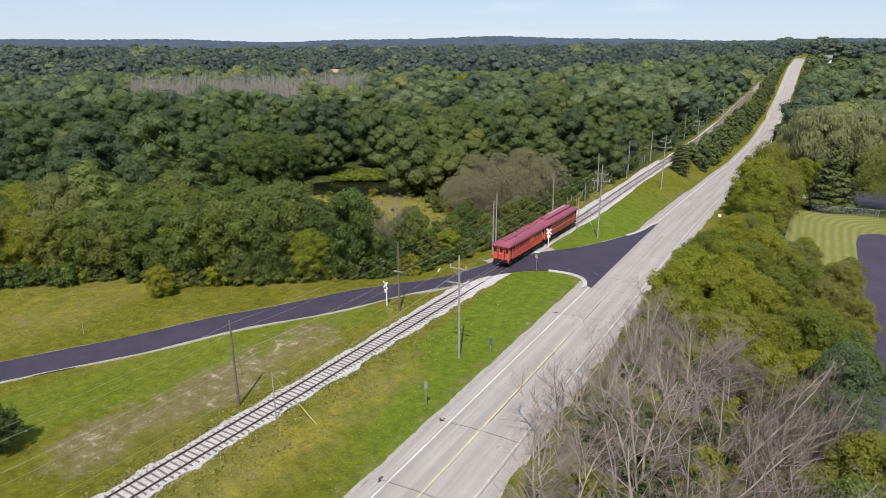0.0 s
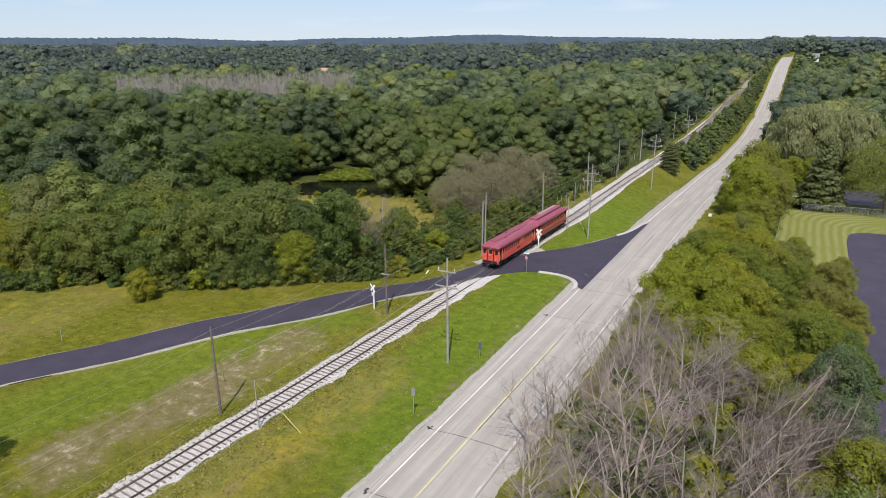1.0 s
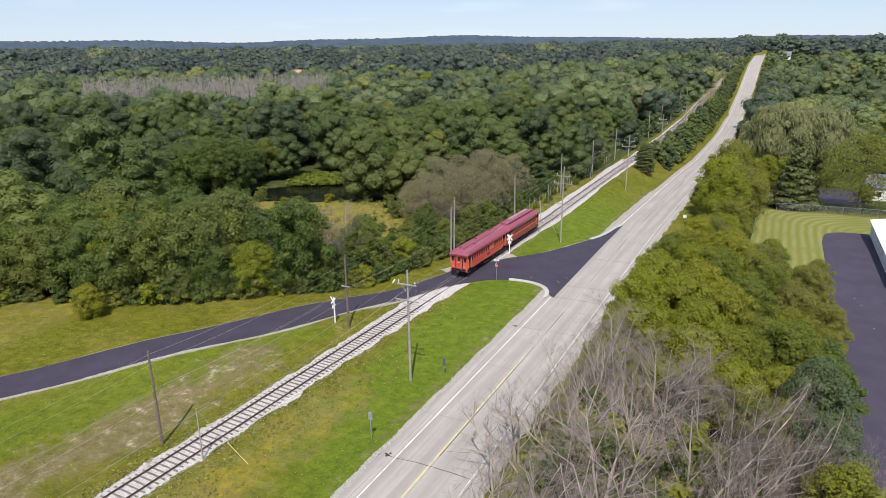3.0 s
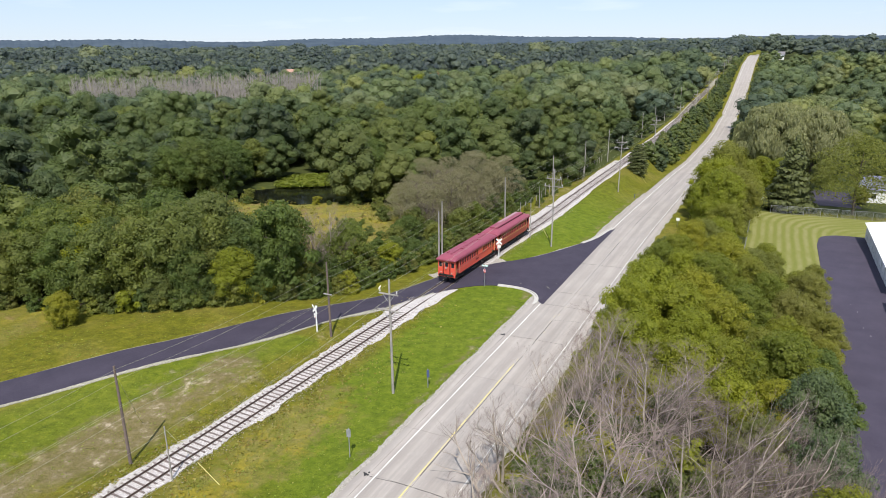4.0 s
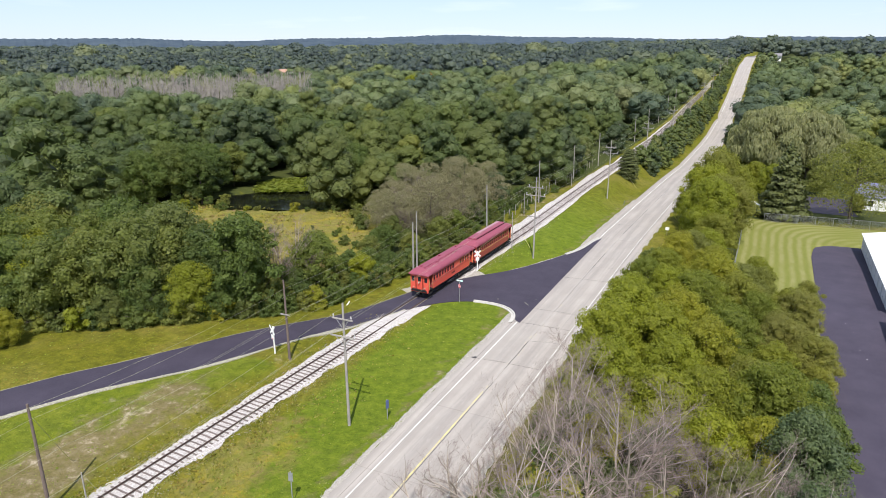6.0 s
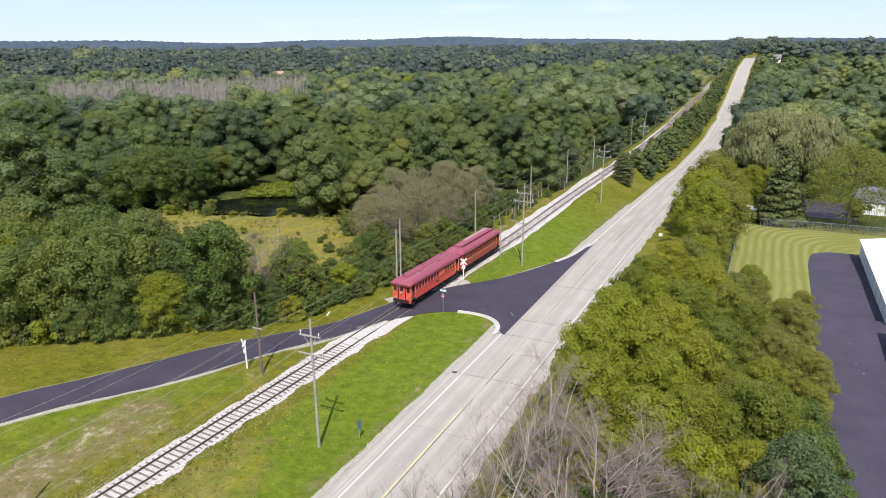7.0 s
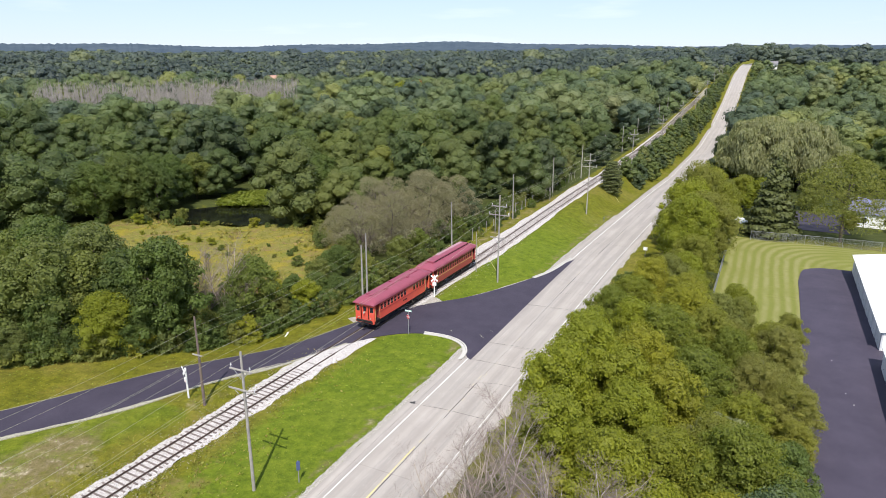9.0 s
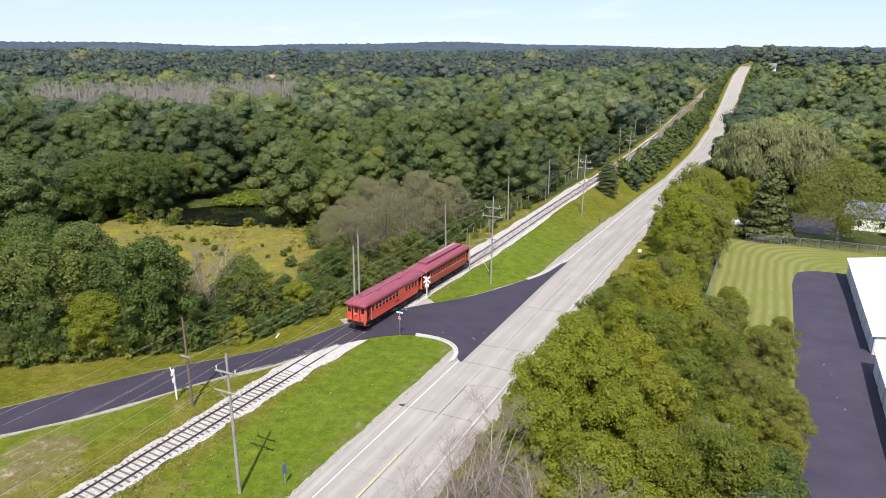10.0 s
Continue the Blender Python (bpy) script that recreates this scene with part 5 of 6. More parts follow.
def wire(name, ends, sag, label, r=.0088, mat_=None):
    """A hanging wire as one thing; ends are poses in plan: (u, v, z)."""
    bm = bmesh.new()
    for a, b in zip(ends, ends[1:]):
        last = None
        for t in np.linspace(0, 1, 11):
            q = (a[1] + (b[1] - a[1]) * t, a[0] + (b[0] - a[0]) * t, a[2] + (b[2] - a[2]) * t - 4 * sag * t * (1 - t))
            if last is not None:
                tube(bm, last, q, r, r, 4, False)
            last = q
    ob = new(name, mesh_bm(name, bm, mat_ or M_WIRE))
    ob.matrix_world = ROT
    tagged(ob, label, "wire")


MAIN = [(2, -28.7, 11.2), (54.2, -29.0, 11.2), (104.4, -29.7, 12.4), (152.6, -29.6, 12.4), (203, -30.6, 12.2), (254, -30.6, 12), (306, -31.0, 12), (360, -31.6, 12), (415, -32.4, 12), (470, -33.4, 12), (525, -35, 12), (580, -37, 12)]
for i, (u, v, h) in enumerate(MAIN):
    arms = [(h - 1.35, 2.0, 2, 0), (h - 2.9, 2.5, 1, 0)] if i < 2 else [(h - 1.5, 2.3, 2, 0), (h - 2.7, 3.0, 2, 0)] + ([(h - 5.9, 2.4, 0, 0)] if i < 4 else [])
    utility_pole(u, v, h, arms, "weathered grey wooden utility pole with two cross arms", (.5, -.35, .3, .5)[i % 4])
for k, (dx, dz) in enumerate(((-.86, -.95), (.86, -.95), (1.11, -2.5), (-1.1, -2.6))):
    wire("power_line", [(u, v + dx, gz(u, v) + h + dz) for u, v, h in MAIN[:9]], .75, "thin overhead power line between the poles")
SIDE = [(9, -42.6, 8.3), (36, -41.8, 8.3), (61.2, -41.0, 8.6), (87.8, -41.2, 8.4), (113, -40.9, 8.6), (139, -40.4, 8.6), (163, -40.0, 8.6), (188, -40.2, 8.6), (214, -40.4, 8.4), (240, -40.6, 8.4), (266, -40.8, 8.4), (292, -41.2, 8.4), (318, -41.6, 8.4), (344, -42, 8.4), (370, -42.6, 8.4), (396, -43.2, 8.4)]
for i, (u, v, h) in enumerate(SIDE):
    arms = [(h - 3.6, 1.1, 0, 0)] if i == 2 else []
    utility_pole(u, v, h, arms, "dark weathered pole holding the trolley wire" if i < 4 else "bare grey wooden pole beside the railway", (-.8, -.6, -.3, .2)[i % 4], wood=M_POLEDARK if i < 3 else M_POLE, r=.14)
p2 = utility_pole(89.0, -41.3, 9.6, [], "twin weathered pole beside the railway", .3, wood=M_POLE, r=.13)
part("junction_box", one(box, .18, -.16, 1.6, .3, .22, .5, .02), M_WHITE, p2, "white painted box")
for k, (dv, z) in enumerate(((.0, 8.0), (.1, 7.2), (1.6, 5.9), (2.6, 5.7), (.1, 5.1))):
    wire("trolley_wire" if k in (2, 3) else "line_wire", [(u, v + dv, float(track_z(u)) + z * min(1, h / 8.3)) for u, v, h in SIDE[:9]], .45, "thin wire strung along the railway poles")
for u, v, h in ((35.9, -37.2, 4.5), (107.0, -34.1, 6.0), (128, -39.6, 4.2), (158, -39.0, 5.0)):
    utility_pole(u, v, h, [], "thin grey wooden stake post beside the track", -.5, r=.075)
for i in range(22):
    u = 122 + i * 3.1
    p = thing("fence_post", at(u, float(track_v(u)) - 5.6 + rnd(-.25, .25)), "grey wooden fence post by the railway", "fence post", "fence posts along the railway")
    part("post", one(tube, (0, 0, -.2), (rnd(-.08, .08), 0, rnd(1.5, 2.3)), .06, .05, 6), M_POLE, p)


def guy(u0, v0, u1, v1, ztop, label):
    """A guy wire with its yellow guard sleeve near the ground."""
    a, b = Vector((v0, u0, gz(u0, v0))), Vector((v1, u1, ztop))
    g = thing("guy_wire", ROT, label, "guy wire")
    d = (b - a)
    part("cable", one(tube, a, b, .012, .012, 5), M_WIRE, g)
    part("guard_sleeve", one(tube, a, a + d.normalized() * 2.3, .028, .028, 8), M_YELLOWP, g, "yellow plastic guard")


guy(37.0, -33.6, 35.95, -37.1, 4.2, "guy wire with a yellow plastic guard sleeve")
guy(108.6, -31.6, 107.1, -34.0, 5.6, "guy wire with a yellow plastic guard sleeve")
guy(40.5, -46.0, 36.1, -41.8, 7.2, "guy wire with a yellow plastic guard sleeve")
guy(175.0, -27.5, 170.0, -29.5, 3.0, "guy wire with a yellow plastic guard sleeve")


# ---------- signs ----------
def crossbuck(u, v, turn, label):
    s = thing("railway_crossing_sign", at(u, v, None, turn), label, "crossing sign", "railway crossing signs")
    part("post", one(box, 0, 0, 1.45, .125, .125, 3.1, .01), M_WHITE, s)
    for a in (45, -45):
        part("crossbuck_arm", one(box, 0, -.10 - (.03 if a > 0 else 0), 2.65, 1.2, .025, .21, .005, Matrix.Translation((0, 0, 2.65)) @ pose(0, 0, 0, 0, a, 0) @ Matrix.Translation((0, 0, -2.65))), M_WHITE, s)
    part("track_plate", one(box, 0, -.11, 1.85, .5, .025, .5, .01), M_WHITE, s, "white plate with red edge")
    part("red_edge", one(box, 0, -.127, 1.7, .3, .012, .05), M_RED, s)


crossbuck(61.0, -42.7, -18, "white wooden railway crossbuck sign on a post")
crossbuck(95.2, -34.93, 32, "white wooden railway crossbuck sign on a post")


def octagon(bm, r, y, depth, z):
    f = [bm.verts.new((r * math.cos(math.pi / 8 + i * math.pi / 4), y, z + r * math.sin(math.pi / 8 + i * math.pi / 4))) for i in range(8)]
    face = bm.faces.new(f)
    e = bmesh.ops.extrude_face_region(bm, geom=[face])
    for x in e["geom"]:
        if isinstance(x, bmesh.types.BMVert):
            x.co.y += depth


st = thing("stop_sign", at(83.4, -32.2, None, -22), "red octagonal stop sign with a street name blade", "stop sign")
part("post", one(tube, (0, 0, -.2), (0, 0, 2.95), .04, .04, 8), M_GALV, st)
part("white_rim", one(octagon, .27, -.055, .01, 2.15), M_WHITE, st)
part("red_face", one(octagon, .24, -.07, .012, 2.15), M_RED, st)
bm = bmesh.new()
for k in range(4):
    box(bm, -.16 + k * .105, -.077, 2.15, .055, .006, .17)
part("lettering_bars", bm, M_WHITE, st, "plain white bars")
blade = part("name_blade", one(box, .0, 0, 2.85, .8, .025, .2, .005, pose(0, 0, 0, 0, 0, 25)), plain("pale street blade", (.45, .72, .66), .4, vary=.06), st, "pale street name blade")
bm = bmesh.new()
box(bm, 0, -.016, 2.85, .55, .006, .08, 0, pose(0, 0, 0, 0, 0, 25))
part("name_bar", bm, M_WHITE, blade)


def small_sign(u, v, w, h, z, paint, label, turn, post=M_GALV):
    s = thing("road_sign", at(u, v, None, turn), label, "road sign", "road signs")
    part("post", one(box, 0, 0, z * .5, .07, .05, z + .3, .005), post, s)
    part("plate", one(box, 0, -.04, z - h * .4, w, .02, h, .01), paint, s)
    return s


small_sign(43.9, -26.8, .34, .7, 2.4, M_GALV, "narrow grey metal road sign on a square post", 18)
small_sign(56.2, -26.4, .3, .8, 1.75, M_BLUE, "small blue metal road sign on a post", 62)
mb = thing("roadside_sign", at(129.3, -13.9, None, 5), "small white box sign on a short post beside the highway", "sign")
part("post", one(box, 0, 0, .5, .1, .1, 1.4, .01), M_POLE, mb)
part("panel", one(box, 0, -.08, 1.3, .62, .06, .55, .01), M_WHITE, mb)
wp = thing("marker_post", at(77.2, -44.9, None, 60) @ pose(0, 0, 0, 0, 40, 0), "leaning white marker board at the woods' edge", "marker")
part("board", one(box, 0, 0, .25, .16, .05, .7, .01), M_WHITE, wp)
mp = thing("field_post", at(38.6, -68.8), "thin grey post standing in the grass", "post")
part("post", one(tube, (0, 0, -.2), (.05, 0, 1.7), .05, .045, 6), M_POLE, mp)
log_ = thing("plank", at(163.5, -23.6, None, -70), "pale plank lying in the grass", "plank")
part("board", one(box, 0, 0, .08, 1.9, .22, .1, .01), M_CONCRETE, log_)
bs = thing("bollard", at(152.8, -26.0), "short blue marker post in the grass", "marker")
part("post", one(box, 0, 0, .4, .1, .1, 1.0, .01), M_BLUE, bs)


# ---------- lawn fence ----------
def fence(pts, label):
    f = thing("chain_link_fence", ROT, label, "fence")
    L = blend_line(pts, int(np.hypot(*np.diff(np.array(pts), axis=0).T).sum() / 3) + 1)
    for u, v in L:
        part("fence_post", one(tube, (v, u, gz(u, v) - .2), (v, u, gz(u, v) + 1.75), .035, .035, 6), M_GALV, f)
    for (a, b), (c, d) in zip(L, L[1:]):
        part("top_rail", one(tube, (b, a, gz(a, b) + 1.7), (d, c, gz(c, d) + 1.7), .024, .024, 6), M_GALV, f)
    bm = bmesh.new()
    for (a, b), (c, d) in zip(L, L[1:]):
        n = 26
        for k in range(n):
            for s in (0, 1):
                t0, t1 = k / n, (k + 6) / n
                z0, z1 = (.05, 1.66) if s else (1.66, .05)
                if t1 > 1:
                    z1 = z0 + (z1 - z0) * (1 - t0) / (t1 - t0)
                    t1 = 1
                p = (b + (d - b) * t0, a + (c - a) * t0, gz(a, b) + z0)
                q = (b + (d - b) * t1, a + (c - a) * t1, gz(a, b) + z1)
                tube(bm, p, q, .006, .006, 3, False)
    tagged(part("wire_mesh", bm, M_GALV, f), kind="stuff")


fence([(98, -2.2), (148, -2.4)], "galvanised chain link fence along the mown lawn")
fence([(155.5, 1.0), (157.5, 34)], "galvanised chain link fence behind the mown lawn")


# ---------- storage sheds ----------
def corrugated(name, c, rough=.45, metal=.2):
    m = Mat(name, rough, metal, .5)
    m.color(m.mix(m.mask(m.noise(.6, 4), .4, .7), c, tuple(x * .9 for x in c)))
    w = m.n("ShaderNodeTexWave", Scale=1.1)
    w.bands_direction = 'Y'
    m.to(m.where(), w.inputs["Vector"])
    m.bump(w.outputs["Fac"], .5, .03)
    return m.m


M_SIDING = corrugated("pale metal siding", (.62, .63, .66))
M_ROOFW = corrugated("white metal roof", (.88, .88, .88), .4, 0)
M_DOORW = corrugated("roller door", (.70, .71, .73), .5, 0)


def shed(u, v, length, width, h, doors, label):
    s = thing("storage_shed", at(u, v, -1.05), label, "shed")
    rise = .8
    bm = bmesh.new()
    box(bm, .08, length / 2, h / 2, .16, length, h)
    box(bm, width - .08, length / 2, h / 2, .16, length, h)
    part("side_wall", bm, M_SIDING, s)
    for y in (.08, length - .08):
        bm = bmesh.new()
        g = [bm.verts.new((x, y + d, z)) for d in (-.08, .08) for x, z in ((.16, 0), (width - .16, 0), (width - .16, h), (width / 2, h + rise - .05), (.16, h))]
        bm.faces.new(g[:5])
        bm.faces.new(g[5:][::-1])
        for i in range(5):
            bm.faces.new((g[i], g[5 + i], g[5 + (i + 1) % 5], g[(i + 1) % 5]))
        part("gable_wall", bm, M_WHITE, s)
    for sd in (0, 1):
        bm = bmesh.new()
        x0, x1 = (-.25, width / 2) if sd == 0 else (width / 2, width + .25)
        z0, z1 = (h - .02, h + rise) if sd == 0 else (h + rise, h - .02)
        g = [bm.verts.new((x, y, z + d)) for d in (0, .07) for x, y, z in ((x0, -.3, z0), (x1, -.3, z1), (x1, length + .3, z1), (x0, length + .3, z0))]
        for f in ((0, 1, 2, 3), (4, 5, 6, 7), (0, 1, 5, 4), (1, 2, 6, 5), (2, 3, 7, 6), (3, 0, 4, 7)):
            bm.faces.new([g[i] for i in f])
        part("roof_slope", bm, M_ROOFW, s)
    part("ridge_cap", one(box, width / 2, length / 2, h + rise + .09, .35, length + .6, .05, .01), M_ROOFW, s)
    part("fascia", one(box, -.27, length / 2, h - .02, .05, length + .6, .16, .01), M_ROOFW, s)
    w = length / doors
    for k in range(doors):
        d = part("roller_door", one(box, -.03, (k + .5) * w, 1.08, .05, w * .76, 2.15, .01), M_DOORW, s)
        part("door_handle", one(box, -.07, (k + .5) * w, .8, .04, .18, .05), M_GALV, d)
        if k % 3 == 1:
            part("wall_lamp", one(box, -.1, (k + 1) * w, 2.3, .16, .2, .14, .02), M_WHITE, s)


shed(105.2, 15.9, 32.4, 9.6, 2.5, 9, "white metal storage shed with a row of roller doors")
shed(66, 15.6, 34.5, 9.6, 2.5, 9, "white metal storage shed with a row of roller doors")


# ---------- houses and cars behind the trees ----------
def house(u, v, w, d, h, turn, wall, roof, label):
    o = thing("house", at(u, v, None, turn), label, "house")
    part("wall", one(box, 0, 0, h / 2 - .2, w, d, h + .4), wall, o)
    bm = bmesh.new()
    g = [bm.verts.new((x, y, z)) for x, y, z in ((-w / 2 - .4, -d / 2 - .4, h), (w / 2 + .4, -d / 2 - .4, h), (w / 2 + .4, d / 2 + .4, h), (-w / 2 - .4, d / 2 + .4, h), (-w / 2 - .4, 0, h + d * .32), (w / 2 + .4, 0, h + d * .32))]
    for f in ((0, 1, 5, 4), (2, 3, 4, 5), (0, 4, 3), (1, 2, 5), (3, 2, 1, 0)):
        bm.faces.new([g[i] for i in f])
    part("roof", bm, roof, o)
    for k in range(3):
        wi = part("window", one(box, (k - 1) * w * .3, -d / 2 - .03, h * .55, 1.1, .06, 1.3, .01), M_WHITE, o)
        part("pane", one(box, (k - 1) * w * .3, -d / 2 - .07, h * .55, .95, .03, 1.15), M_GLASS, wi)
    part("door", one(box, w * .15, -d / 2 - .03, 1.05, .95, .08, 2.1, .01), M_POLEDARK, o)


M_GLASS = plain("dark window glass", (.02, .022, .026), .08, vary=.1, spec=.6)
M_BRICK = plain("pale reddish brick", (.42, .25, .19), .9, vary=.15, scale=1)
M_GREYROOF = plain("grey shingle roof", (.19, .18, .19), .9, vary=.2, scale=.8)
M_BLUEROOF = plain("blue-grey roof", (.16, .16, .24), .8, vary=.15, scale=.8)
M_CAR = plain("silver car paint", (.5, .51, .53), .3, .5, vary=.04)
house(183, 25.5, 13, 8, 3.0, -4, M_WHITE, M_BLUEROOF, "white house with a blue-grey roof behind the trees")
house(196, 36, 12, 8, 3.2, -10, M_WHITE, M_GREYROOF, "white house partly hidden by trees")
house(632, -15.0, 4, 5, 3.0, 0, M_WHITE, M_GREYROOF, "white house with a grey roof on the far hill")
house(648, -5.0, 9, 8, 3.6, 0, M_WHITE, M_GREYROOF, "white house with a grey roof on the far hill")
house(480, -388, 13, 9, 11, 40, M_BRICK, M_BRICK, "reddish house showing above distant trees")


def car(u, v, turn, label, paint):
    c = thing("car", at(u, v, None, turn), label, "car", "parked cars")
    prof = ((-2.2, .35), (2.2, .35), (2.25, .75), (1.3, .95), (.6, 1.42), (-1.2, 1.45), (-1.9, 1.0), (-2.25, .9))
    bm = bmesh.new()
    g = [[bm.verts.new((s * (.85 if z < 1.1 else .66), y, z)) for y, z in prof] for s in (-1, 1)]
    bm.faces.new(g[0])
    bm.faces.new(g[1][::-1])
    for i in range(8):
        bm.faces.new((g[0][i], g[0][(i + 1) % 8], g[1][(i + 1) % 8], g[1][i]))
    part("body", bm, paint, c)
    part("windscreen", one(box, 0, .98, 1.19, 1.25, .03, .5, 0, Matrix.Translation((0, .98, 1.19)) @ pose(0, 0, 0, 55) @ Matrix.Translation((0, -.98, -1.19))), M_GLASS, c)
    for x in (-.82, .82):
        for y in (-1.4, 1.35):
            w = part("tyre", one(tube, (x - .1, y, .33), (x + .1, y, .33), .33, .33, 14), M_RUBBER, c)
            part("rim", one(tube, (x * 1.13 - .02, y, .33), (x * 1.13 + .02, y, .33), .2, .2, 12), M_GALV, w)


M_RUBBER = plain("black rubber", (.02, .02, .02), .8)
car(160.2, 5.6, 70, "silver car parked behind the lawn fence", M_CAR)
car(169, -2.4, 60, "white car parked under the trees", M_WHITE)

# litter and pale scraps
for i, (u, v) in enumerate([(22.6, -55.6), (24.2, -54.4), (100.0, 11.0), (97.6, 11.6), (92.4, 11.8), (90.2, 12.3)]):
    sc = thing("paper_scrap", at(u, v, None, i * 40, .05, 1 if i < 2 else .5), "small pale scrap lying on the ground", "litter", "scraps on the ground")
    bm = bmesh.new()
    g = [bm.verts.new(p) for p in ((-.12, -.05, .02), (.1, -.06, .04), (.14, .05, .02), (-.03, .02, .06), (-.13, .06, .03))]
    for f in ((0, 1, 3), (1, 2, 3), (2, 4, 3), (4, 0, 3)):
        bm.faces.new([g[k] for k in f])
    part("sheet", bm, M_WHITE, sc)

# ---------- train ----------
M_CORAL = plain("orange-red coach enamel", (.62, .088, .058), .38, vary=.10, scale=1.2, spec=.5)
M_CRIMSON = plain("dull crimson coach enamel", (.34, .056, .058), .42, vary=.14, scale=1.2, spec=.45)
M_MAROON = plain("maroon roof canvas", (.25, .060, .092), .5, vary=.14, scale=1.0, bump=.15)
M_PINKROOF = plain("faded pinkish roof edge", (.36, .21, .24), .6, vary=.12, scale=1.0)
M_UNDER = plain("black underframe iron", (.02, .019, .019), .7, vary=.3)
M_WHEEL = plain("worn wheel steel", (.10, .09, .085), .45, .7, vary=.2)
M_CREAM = plain("cream trim paint", (.60, .42, .16), .5, vary=.1)
M_LAMP = plain("headlight lens", (.45, .44, .40), .15, vary=.03, spec=.7)


def ring_sweep(bm, ys, prof):
    """Sweeps a cross section along y; prof(y) gives its (x, z) points."""
    rows = [[bm.verts.new((x, y, z)) for x, z in prof(y)] for y in ys]
    for a, b in zip(rows, rows[1:]):
        for i in range(len(a) - 1):
            bm.faces.new((a[i], a[i + 1], b[i + 1], b[i]))
    bm.faces.new(rows[0])
    bm.faces.new(rows[-1][::-1])


def bogie(c, y):
    b = part("bogie", one(box, 0, y, .62, 1.9, 2.3, .22, .03), M_UNDER, c)
    for s in (-1, 1):
        part("side_frame", one(box, s * .98, y, .5, .12, 2.5, .26, .03), M_UNDER, b)
        for d in (-.95, .95):
            bm = bmesh.new()
            tube(bm, (s * .66, y + d, .42), (s * .80, y + d, .42), .42, .42, 20)
            tube(bm, (s * .62, y + d, .42), (s * .66, y + d, .42), .46, .46, 20)
            part("wheel", bm, M_WHEEL, b)
    for d in (-.95, .95):
        part("axle", one(tube, (-.66, y + d, .42), (.66, y + d, .42), .07, .07, 8), M_UNDER, b)


